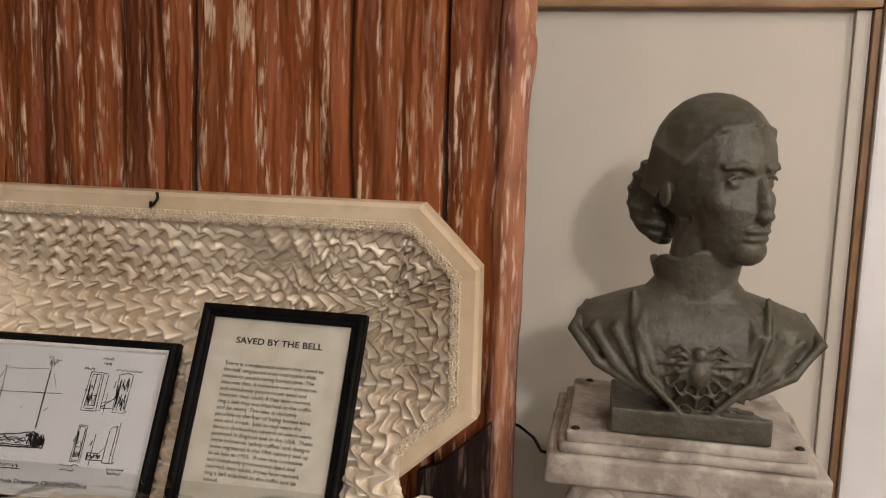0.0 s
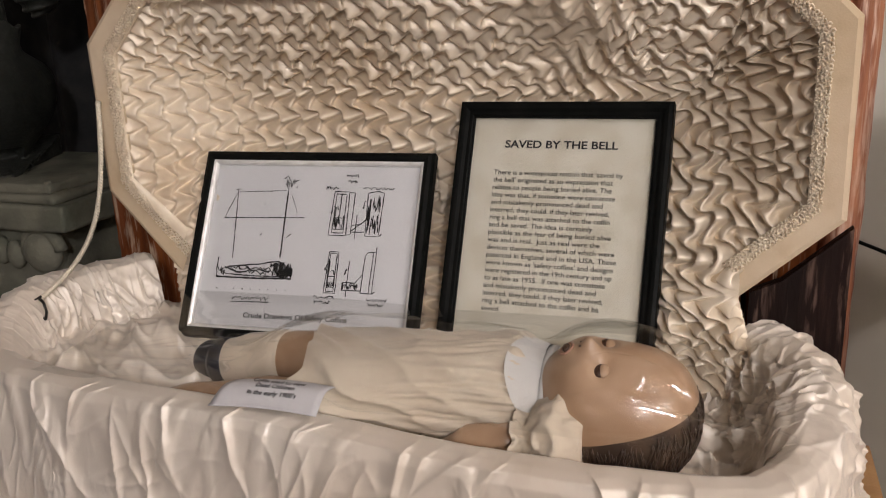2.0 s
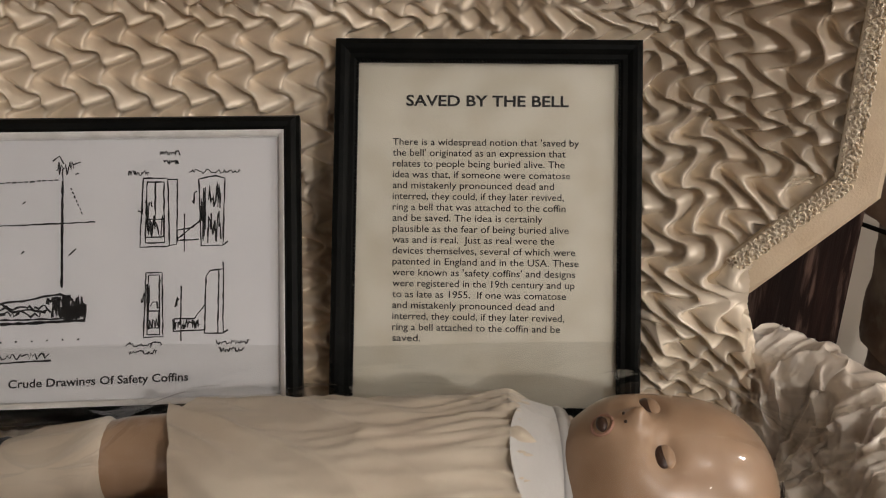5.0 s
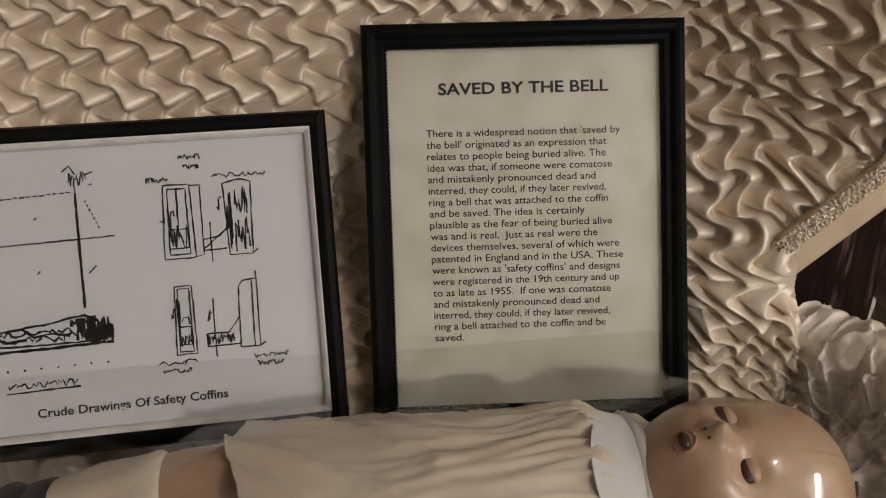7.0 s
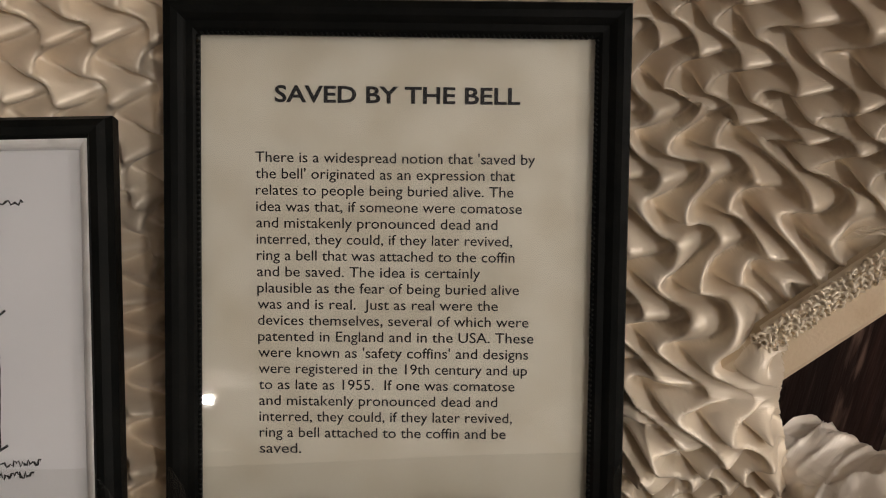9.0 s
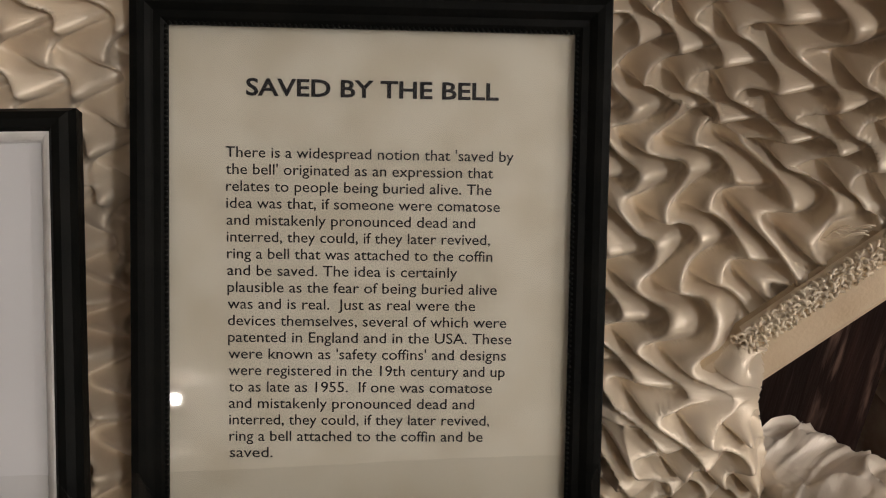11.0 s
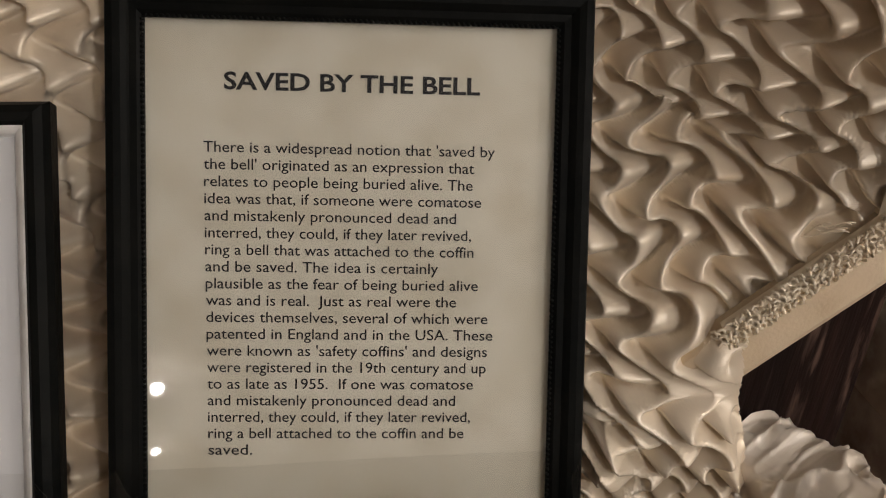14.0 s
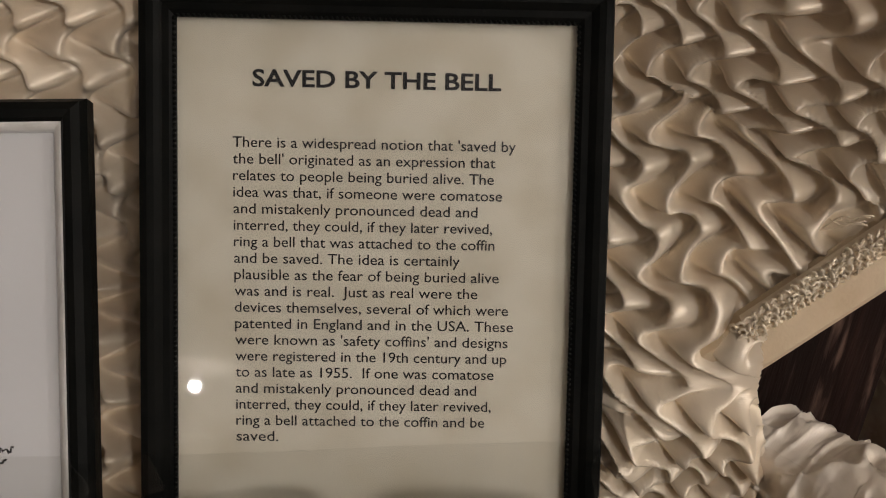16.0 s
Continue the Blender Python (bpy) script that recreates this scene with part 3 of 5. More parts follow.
step = 0.002
xs, zs = np.arange(-0.96, -0.10, step), np.arange(0.90, 1.38, step)
GX, GZ = np.meshgrid(xs, zs)
D = inside(GX, GZ, CUT)
BASE = LID_Y + 0.004 + 0.012 * smooth_step((D - 0.022) / 0.03) + np.minimum(dish(D), np.maximum(0.115 * smooth_step((GZ - 0.84) / 0.27), 0.016))
HEM_EDGE = smooth_step((1.075 - GZ) / 0.025) * (1 - smooth_step((D - 0.04) / 0.03)) * smooth_step((GX + 0.275) / 0.06)
BASE = BASE - 0.015 * HEM_EDGE
gz, gx = np.gradient(BASE, step)


def sample(field, x, z):
    fx, fz = np.clip((x - xs[0]) / step, 0, len(xs) - 1.001), np.clip((z - zs[0]) / step, 0, len(zs) - 1.001)
    ix, iz = fx.astype(int), fz.astype(int)
    ax, az = fx - ix, fz - iz
    return (field[iz, ix] * (1 - ax) + field[iz, ix + 1] * ax) * (1 - az) + (field[iz + 1, ix] * (1 - ax) + field[iz + 1, ix + 1] * ax) * az


# cloth lengths run along the curved lining, so the repeats keep their size on the slopes
across = np.cumsum(np.sqrt(1 + gx[int(0.6 * len(zs))] ** 2)) * step
across -= np.interp(-0.53, xs, across)
updown = np.cumsum(np.sqrt(1 + gz[:, len(xs) // 2] ** 2)) * step
updown -= np.interp(1.20, zs, updown)
# smocked cloth: upright folds side by side that all wind to and fro together
ca, cb = np.meshgrid(np.arange(-0.60, 0.60, 0.0011), np.arange(0.30, -0.36, -0.0011), indexing="ij")
right = smooth_step((ca - 0.10) / 0.12)
swag = np.exp(-((ca - 0.165) / 0.085) ** 2) * smooth_step((cb + 0.005) / 0.05)
wa = ca + (0.003 + 0.008 * right) * value_noise(ca * 17, cb * 17, 42) + 0.0012 * value_noise(ca * 50, cb * 50, 43)
wb = cb + (0.003 + 0.008 * right) * value_noise(ca * 17, cb * 17, 44) + 0.0012 * value_noise(ca * 50, cb * 50, 45)
PITCH, WAVE, FOLD = 0.0290, 0.0325, 0.0155
uu = wa / PITCH
vv = wb / WAVE + 40 + 0.12 * value_noise(uu * 0.6, wb * 20, 57)
wind = np.sin(2 * math.pi * vv)
turn = uu + (0.50 + 0.16 * right + 0.08 * value_noise(uu * 0.8, vv * 0.8, 58)) * wind + 0.18 * vv
crest_of = 0.5 + 0.5 * np.cos(2 * math.pi * turn)
slope_of = np.cos(2 * math.pi * vv) ** 2
ch = FOLD * (1 + 0.25 * right) * crest_of ** (1.2 - 0.2 * slope_of - 0.1 * right) * (1 - (0.38 - 0.14 * right) * slope_of) * (1 + 0.22 * value_noise(np.floor(turn + 0.5) * 2.3, vv * 2, 59))
twist = np.sin(2 * math.pi * vv)
ch = ch + 0.0011 * (1 - np.abs(value_noise(turn * 3.1, vv * 1.5, 60))) ** 4 * crest_of + 0.0007 * value_noise(turn * 7, vv * 2.2, 65) * (0.4 + right)
runs = 0.018 * (0.5 + 0.5 * np.cos(2 * math.pi * (ca / 0.027 + 0.9 * value_noise(ca * 10, cb * 22, 46)))) * (0.65 + 0.5 * value_noise(ca * 30, cb * 26, 47))
ch = ch * (1 - 0.80 * swag) + runs * swag
ch = ch + 0.003 * value_noise(ca * 10, cb * 10, 48)
# folds lean over to one side and twist
ca = ca + (0.62 - 0.22 * right) * ch * twist * (1 - swag)
cb = cb - 0.33 * ch
ca = ca - 0.07 * np.clip(ca - 0.12, 0, 1)
px, pz = np.interp(ca, across, xs), np.interp(cb, updown, zs)
dd = inside(px, pz, CUT)
low = smooth_step((1.035 - pz) / 0.03) * smooth_step((px + 0.34) / 0.05)
crump = 0.020 * (1 - np.abs(value_noise(px * 26 + 12 * pz, pz * 24, 51))) ** 2.5 + 0.006 * (1 - np.abs(value_noise(px * 60 - 20 * pz, pz * 50, 52))) ** 3
fade = np.maximum(smooth_step((dd - 0.020) / 0.03), smooth_step((1.035 - pz) / 0.02))
hem = 1 - 0.8 * smooth_step((px + 0.2155 - 0.30 * np.clip(1.03 - pz, 0, 1)) / 0.015) * smooth_step((1.085 - pz) / 0.02)
ch = (ch * (1 - 0.15 * low) + 0.7 * crump * low) * fade * hem
ch = ch * (1 - 0.55 * smooth_step((1.085 - pz) / 0.05) * smooth_step((-0.55 - px) / 0.08))
sx, sz, sy = sample(gx, px, pz), sample(gz, px, pz), sample(BASE, px, pz)
nl = np.sqrt(1 + sx ** 2 + sz ** 2)
ok = ((dd > 0.028) & (pz > 0.925)) | ((pz < 1.078) & (pz > 0.925) & (px > -0.872) & (px < -0.2005 + 0.30 * np.clip(1.03 - pz, 0, 1) + 0.003 * value_noise(pz * 22, pz * 0, 55)))
keep = ok[:-1, :-1] & ok[1:, 1:] & ok[:-1, 1:] & ok[1:, :-1]
sheet("lining", px + 0.8 * ch * sx / nl, sy - ch / nl, pz + 0.8 * ch * sz / nl, SATIN, lid, "cream satin lining smocked in wavy folds", keep=keep)

# braid sewn round the lining: three rows of tiny loops
bm = bmesh.new()
loop = ring_loop(LID, 0.030)
path = []
order = [5, 6, 7, 0, 1, 2, 3, 4]
for a, b in zip(order, order[1:]):
    p0, p1 = loop[a], loop[b]
    n = max(2, int((p1 - p0).length / 0.0038))
    side = Vector(((p1 - p0).normalized().y, -(p1 - p0).normalized().x))
    for j in range(n if b != 4 else int(0.80 * n)):
        path.append((p0.lerp(p1, j / n), side, (p1 - p0).normalized()))
rnd = random.Random(4)
for j, (p, side, al) in enumerate(path):
    for rowk, off in enumerate((-0.0050, -0.0016, 0.0018, 0.0048)):
        c = p + side * (off + rnd.uniform(-0.0004, 0.0004)) + al * (0.0023 * (rowk % 2) + rnd.uniform(-0.0004, 0.0004))
        m = Matrix.Translation((c.x, LID_Y - 0.0012 + (0.002 if rowk == 3 else 0) + rnd.uniform(-0.0004, 0.0004), c.y)) @ Euler((1.57 + rnd.uniform(-0.25, 0.25), rnd.uniform(-0.3, 0.3), rnd.uniform(0, 6))).to_matrix().to_4x4()
        q = [m @ Vector((0.0020 * math.cos(w), 0.0020 * math.sin(w), 0)) for w in np.linspace(0, 5.4, 6)]
        tube(bm, q, 0.0009, 5, caps=False)
band = [[bm.verts.new((q.x, LID_Y - 0.0012 + dy, q.y)) for q in ring_loop(LID[:4] + [(-0.198, 1.0307), (-0.86, 1.0307)] + LID[6:], ins)] for ins, dy in ((0.0240, 0.0006), (0.034, 0.0015), (0.036, 0.007))]
for b0, b1 in zip(band, band[1:]):
    for k in range(len(LID)):
        if k != 4:
            j = (k + 1) % len(LID)
            bm.faces.new((b0[k], b0[j], b1[j], b1[k]))
ob = part("braid", bm, LACE, lid, "ivory looped braid trim", smooth=True, world_space=True)
tagged(ob, kind="stuff")
bm = bmesh.new()
tube(bm, [(-0.527, LID_Y - 0.006, 1.372), (-0.524, LID_Y - 0.010, 1.366), (-0.529, LID_Y - 0.012, 1.358), (-0.535, LID_Y - 0.009, 1.355), (-0.537, LID_Y - 0.004, 1.360)], 0.0022, 8)
part("hook", bm, IRON, lid, "small bent iron hook", smooth=True, world_space=True)

rl = random.Random(9)
for _ in range(6):
    bm = bmesh.new()
    a, turn_t, long_t = Vector((-0.177 + rl.uniform(-0.006, 0.008), LID_Y - 0.008, 1.128 + rl.uniform(-0.003, 0.004))), rl.uniform(-0.5, 0.6), rl.uniform(0.008, 0.018)
    tube(bm, [a + Vector((math.cos(turn_t) * f * long_t, -0.003 * math.sin(3 * f), math.sin(turn_t) * f * long_t + 0.003 * math.sin(4 * f + turn_t))) for f in np.linspace(-0.5, 0.5, 8)], 0.00032, 5)
    part("loose_thread", bm, LACE, lid, "loose ivory thread end", smooth=True, world_space=True)

# cord that holds the lid
p0, p1 = Vector((-0.944, LID_Y - 0.006, 1.225)), Vector((-0.968, 0.975, 1.012))
e = thing("lid_cord", p1, "twisted ivory cord stay between lid and casket", "cord")
for strand in range(3):
    bm = bmesh.new()
    pts = []
    for k in range(150):
        f = k / 149
        c = p0.lerp(p1, f) + Vector((0.020, 0.01, -0.034)) * math.sin(math.pi * f)
        w = f * 2 * math.pi * 26 + strand * 2.094
        pts.append(c + Vector((math.cos(w), 0.5 * math.sin(w), math.sin(w) * 0.5)) * 0.0019)
    tube(bm, pts, 0.0021, 6)
    part("strand", bm, CORD, e, smooth=True, world_space=True)
bm = bmesh.new()
tube(bm, [p1 + Vector(v) for v in ((0.002, 0, 0.004), (-0.006, -0.004, 0), (0.0, -0.006, -0.012), (0.008, -0.007, -0.022))], 0.0017, 6)
tube(bm, [p1 + Vector(v) for v in ((-0.002, 0, 0.002), (0.008, -0.004, -0.002), (0.012, -0.006, -0.012), (0.009, -0.007, -0.022))], 0.0017, 6)
part("wire_hook", bm, IRON, e, "dark bent wire hook", smooth=True, world_space=True)

# ---- writing ----


def letters(text, width, height, bold=0.0, squeeze=None):
    """A flat mesh of one line, its left end at 0, its base on 0, fitted to a width."""
    cu = bpy.data.curves.new("line", "FONT")
    cu.body, cu.size, cu.offset, cu.resolution_u = text, 1.0, bold, 3
    tmp = new("line", cu)
    dg = bpy.context.evaluated_depsgraph_get()
    me = bpy.data.meshes.new_from_object(tmp.evaluated_get(dg))
    bpy.data.objects.remove(tmp)
    co = np.empty(len(me.vertices) * 3)
    me.vertices.foreach_get("co", co)
    co = co.reshape(-1, 3)
    co[:, 0] = (co[:, 0] - co[:, 0].min()) * width / np.ptp(co[:, 0])
    co[:, 1] *= height
    me.vertices.foreach_set("co", co.ravel())
    me.materials.clear()
    me.materials.append(INK)
    return me


def line_part(name, text, u, v, width, height, parent, lift=0.0012, bold=0.0, turn=0.0):
    ob = new(name, letters(text, width, height, bold))
    ob.parent = parent
    ob.matrix_basis = pose(u, -v, lift, 0, 0, turn)
    return ob


def plane_pose(o, u, v):
    """Local x along u, y against v (up the page), z out of the page to the viewer."""
    u, v = Vector(u).normalized(), Vector(v).normalized()
    y = -v
    z = u.cross(y).normalized()
    y = z.cross(u)
    m = Matrix((u, y, z)).transposed().to_4x4()
    m.translation = o
    return m


def moulding(e, w, h, x0, y1, profile, mat, name, label=""):
    """Four mitred bars round the opening x0..x0+w, y1-h..y1; profile rows: outwards, height."""
    corners = [(x0, y1, -1, 1), (x0 + w, y1, 1, 1), (x0 + w, y1 - h, 1, -1), (x0, y1 - h, -1, -1)]
    for k in range(4):
        bm = bmesh.new()
        ends = []
        for cx, cy, sx, sy in (corners[k], corners[(k + 1) % 4]):
            ends.append([bm.verts.new((cx + sx * o, cy + sy * o, zz)) for o, zz in profile])
        n = len(profile)
        for j in range(n):
            bm.faces.new((ends[0][j], ends[0][(j + 1) % n], ends[1][(j + 1) % n], ends[1][j]))
        bm.faces.new(ends[0][::-1])
        bm.faces.new(ends[1])
        bmesh.ops.recalc_face_normals(bm, faces=bm.faces)
        part(name, bm, mat, e, label)


# framed page
M2 = plane_pose((-0.501, 1.1965, 1.194), (0.9979, -0.0639, 0.0098), (-0.018, -0.4203, -0.9072))
page = thing("framed_notice", M2, "black picture frame holding a printed cream notice", "picture frame", "frames in the casket")
PW, PH, PX = 0.2070, 0.272, 0.0008
moulding(page, PW, PH, PX, 0.0, [(0, -0.012), (0, 0.0), (0.0025, 0.002), (0.006, 0.0022), (0.007, 0.0032), (0.0095, 0.005), (0.013, 0.0056), (0.0168, 0.0045), (0.0178, 0.002), (0.0178, -0.012)], BLACK, "frame_bar")
# beaded inner edge, one strip a side
for vertical, at in ((True, PX + 0.0001), (True, PX + PW - 0.0001), (False, -0.0001), (False, -PH + 0.0001)):
    bm = bmesh.new()
    reach = PH if vertical else PW
    for k in range(int(reach / 0.0027)):
        q = 0.0016 + 0.0027 * k
        c = (at, -q, 0.0006) if vertical else (PX + q, at, 0.0006)
        bmesh.ops.create_icosphere(bm, subdivisions=1, radius=0.00125, matrix=Matrix.Translation(c))
    tagged(part("bead_strip", bm, BLACK, page, "fine black beading", smooth=True), kind="stuff")
part("backing", one_box(PX - 0.004, PX + PW + 0.004, -PH - 0.004, 0.004, -0.011, -0.006), COFFIN_WOOD, page, "brown fibre backing")
part("notice_sheet", one_box(PX - 0.002, PX + PW + 0.002, -PH - 0.002, 0.002, -0.0055, -0.0045), PARCHMENT, page, "cream parchment paper sheet")
ob = part("glass", one_box(PX - 0.001, PX + PW + 0.001, -PH - 0.001, 0.001, -0.0022, -0.0006), GLASS, page, "clear glass pane")
ob.visible_shadow = False
SHEET2 = -0.0042
line_part("heading", "SAVED BY THE BELL", 0.0395, 0.0344, 0.1292, 0.0122, page, SHEET2, 0.022)
NOTICE = [("There is a widespread notion that 'saved by", 0.1478), ("the bell' originated as an expression that", 0.1372), ("relates to people being buried alive. The", 0.1364),
          ("idea was that, if someone were comatose", 0.1408), ("and mistakenly pronounced dead and", 0.1279), ("interred, they could, if they later revived,", 0.1357),
          ("ring a bell that was attached to the coffin", 0.1370), ("and be saved. The idea is certainly", 0.1187), ("plausible as the fear of being buried alive", 0.1394),
          ("was and is real.  Just as real were the", 0.1281), ("devices themselves, several of which were", 0.1445), ("patented in England and in the USA. These", 0.1472),
          ("were known as 'safety coffins' and designs", 0.1444), ("were registered in the 19th century and up", 0.1438), ("to as late as 1955.  If one was comatose", 0.1371),
          ("and mistakenly pronounced dead and", 0.1278), ("interred, they could, if they later revived,", 0.1357), ("ring a bell attached to the coffin and be", 0.1323), ("saved.", 0.0223)]
for k, (text, width) in enumerate(NOTICE):
    line_part("text_line", text, 0.0293 + 0.00013 * k, 0.0660 + 0.00866 * k, width, 0.0079, page, SHEET2, 0.004)

# framed drawings
M1 = plane_pose((-0.850, 1.171, 1.152), (0.9984, 0.056, 0.0), (0.0289, -0.5144, -0.8571))
draw = thing("framed_drawings", M1, "black picture frame with silver lip holding white printed drawings", "picture frame", "frames in the casket")
DX, DY, DW, DH = 0.0165, -0.0155, 0.2705, 0.2065
moulding(draw, DW, DH, DX, DY, [(0.003, -0.012), (0.003, 0.003), (0.005, 0.006), (0.009, 0.007), (0.013, 0.005), (0.0155, 0.0), (0.0155, -0.012)], BLACK, "frame_bar")
moulding(draw, DW, DH, DX, DY, [(-0.0014, -0.0042), (-0.0014, -0.0004), (-0.0006, 0.0012), (0.0008, 0.0026), (0.0022, 0.0034), (0.0032, 0.0034), (0.0034, -0.005)], SILVER, "silver_lip", "bright silver inner lip")
part("backing", one_box(DX - 0.002, DX + DW + 0.002, DY - DH - 0.002, DY + 0.002, -0.011, -0.006), COFFIN_WOOD, draw, "brown fibre backing")
part("drawing_sheet", one_box(DX - 0.001, DX + DW + 0.001, DY - DH - 0.001, DY + 0.001, -0.0055, -0.0045), PAPER, draw, "white paper sheet")
ob = part("glass", one_box(DX - 0.0003, DX + DW + 0.0003, DY - DH - 0.0003, DY + 0.0003, -0.0024, -0.0010), GLASS, draw, "clear glass pane")
ob.visible_shadow = False
line_part("caption", "Crude Drawings Of Safety Coffins", 0.0819, 0.2095, 0.1336, 0.0088, draw, SHEET2, 0.02, 0.6)


def strokes(name, lines, parent, width=0.0009, jitter=0.0004, seed=1):
    """Ink strokes on the sheet: each line is a list of (u, v) corners, drawn a little unsteadily."""
    rnd = random.Random(seed)
    bm = bmesh.new()
    for pts in lines:
        dense = []
        for (a, b), (c, d) in zip(pts, pts[1:]):
            n = max(1, int(math.hypot(c - a, d - b) / 0.004))
            dense += [(a + (c - a) * j / n, b + (d - b) * j / n) for j in range(n)]
        dense.append(pts[-1])
        dense = [Vector((x + rnd.uniform(-jitter, jitter) * 0.6, -y + rnd.uniform(-jitter, jitter) * 0.6, SHEET2)) for x, y in dense]
        prev = None
        for k, p in enumerate(dense):
            d = (dense[min(k + 1, len(dense) - 1)] - dense[max(k - 1, 0)])
            d = d.normalized() if d.length > 0 else Vector((1, 0, 0))
            s = Vector((-d.y, d.x, 0)) * width * rnd.uniform(0.35, 0.85)
            cur = (bm.verts.new(p + s), bm.verts.new(p - s))
            if prev:
                bm.faces.new((prev[0], prev[1], cur[1], cur[0]))
            prev = cur
    return part(name, bm, INK, parent)


def scribble(u0, v0, u1, v1, n, seed, amp=1.0):
    rnd = random.Random(seed)
    return [[(u0 + (u1 - u0) * (k + rnd.random()) / n, v0 + (v1 - v0) * (rnd.random() * amp)) for k in range(n)]]


def dashes(a, b, n, fill=0.55):
    return [[(a[0] + (b[0] - a[0]) * k / n, a[1] + (b[1] - a[1]) * k / n), (a[0] + (b[0] - a[0]) * (k + fill) / n, a[1] + (b[1] - a[1]) * (k + fill) / n)] for k in range(n)]


grave = [[(0.0496, 0.0495), (0.052, 0.085), (0.0557, 0.1368)], [(0.1176, 0.040), (0.118, 0.09), (0.1192, 0.1342)], [(0.036, 0.0859), (0.09, 0.0845), (0.1431, 0.083)],
         [(0.0496, 0.052), (0.036, 0.0859)], [(0.046, 0.0488), (0.054, 0.0484)]] + dashes((0.052, 0.052), (0.116, 0.049), 14, 0.7) + dashes((0.124, 0.0556), (0.134, 0.078), 7)
grave += scribble(0.112, 0.034, 0.126, 0.047, 14, 3) + [[(0.110, 0.034), (0.115, 0.030), (0.118, 0.036)], [(0.125, 0.037), (0.131, 0.035)], [(0.127, 0.045), (0.130, 0.044)],
          [(0.088, 0.068), (0.090, 0.066)], [(0.088, 0.107), (0.090, 0.105)], [(0.124, 0.109), (0.129, 0.104)]]
strokes("grave_sketch", grave, draw, 0.0009, 0.0005, 3)
strokes("pole_line", [[(0.1178, 0.05), (0.1184, 0.09), (0.1192, 0.134)]], draw, 0.0016, 0.0003, 4)
low_edge = [(0.0373, 0.1608), (0.06, 0.1612), (0.10, 0.1606), (0.1376, 0.1595)]
shape = [[(0.0365, 0.137), (0.0373, 0.1601)], low_edge, [(0.041, 0.153), (0.05, 0.1485), (0.07, 0.1455), (0.09, 0.1435), (0.105, 0.141), (0.118, 0.139), (0.126, 0.142), (0.131, 0.15)],
         [(0.041, 0.153), (0.05, 0.157), (0.07, 0.158), (0.095, 0.158), (0.12, 0.158), (0.134, 0.157)]]
shape += scribble(0.112, 0.139, 0.136, 0.158, 60, 5) + scribble(0.108, 0.140, 0.128, 0.147, 40, 25) + scribble(0.046, 0.147, 0.110, 0.151, 30, 26) + [[(0.075, 0.146), (0.083, 0.152), (0.096, 0.150), (0.108, 0.153)], [(0.052, 0.150), (0.064, 0.154), (0.078, 0.153)]] + scribble(0.06, 0.150, 0.112, 0.158, 26, 6, 0.8) + scribble(0.037, 0.148, 0.048, 0.159, 10, 7)
strokes("casket_sketch", shape, draw, 0.0013, 0.0006, 5)
strokes("ground_shading", [low_edge] + scribble(0.119, 0.146, 0.1375, 0.159, 60, 8), draw, 0.0018, 0.0004, 6)
strokes("tick_marks", dashes((0.040, 0.1752), (0.143, 0.1738), 9, 0.14) + [[(0.062, 0.191), (0.113, 0.1895)]], draw, 0.0011, 0.0004, 7)
strokes("script_bar", scribble(0.063, 0.1835, 0.112, 0.1885, 34, 9), draw, 0.0010, 0.0004, 8)


def casket_view(u0, v0, u1, v1):
    w = (u1 - u0) * 0.16
    return [[(u0, v0), (u1, v0), (u1 + w * 0.6, v1), (u0 - w * 0.6, v1), (u0, v0)], [(u0 + w, v0 + w), (u1 - w, v0 + w), (u1 - w * 0.7, v1 - w), (u0 + w * 0.7, v1 - w), (u0 + w, v0 + w)],
            [(u0 + w, v0 + (v1 - v0) * 0.60), (u1 - w, v0 + (v1 - v0) * 0.60), (u1 - w, v0 + (v1 - v0) * 0.86), (u0 + w, v0 + (v1 - v0) * 0.86)]]


up = casket_view(0.1795, 0.0489, 0.1985, 0.1036) + [[(0.189, 0.052), (0.189, 0.088)], [(0.1985, 0.05), (0.206, 0.05), (0.206, 0.102), (0.199, 0.103)]] + scribble(0.1815, 0.078, 0.1965, 0.098, 16, 10) + scribble(0.1755, 0.070, 0.180, 0.080, 6, 11)
up += [[(0.2225, 0.05), (0.236, 0.0475), (0.243, 0.05), (0.2415, 0.1036), (0.2245, 0.1036), (0.2225, 0.05)], [(0.206, 0.091), (0.218, 0.089), (0.2245, 0.082)], [(0.206, 0.091), (0.206, 0.099), (0.2225, 0.0985)], [(0.2115, 0.078), (0.2115, 0.108)], [(0.206, 0.098), (0.2245, 0.083)]]
up += scribble(0.230, 0.052, 0.240, 0.075, 16, 12) + scribble(0.229, 0.076, 0.240, 0.102, 26, 19) + scribble(0.181, 0.056, 0.187, 0.092, 9, 29) + scribble(0.2245, 0.054, 0.228, 0.10, 12, 30) + [[(0.2415, 0.1036), (0.2455, 0.1005)]] + scribble(0.2175, 0.058, 0.2215, 0.072, 6, 13)
strokes("coffin_patent_sketch", up, draw, 0.0009, 0.0004, 9)
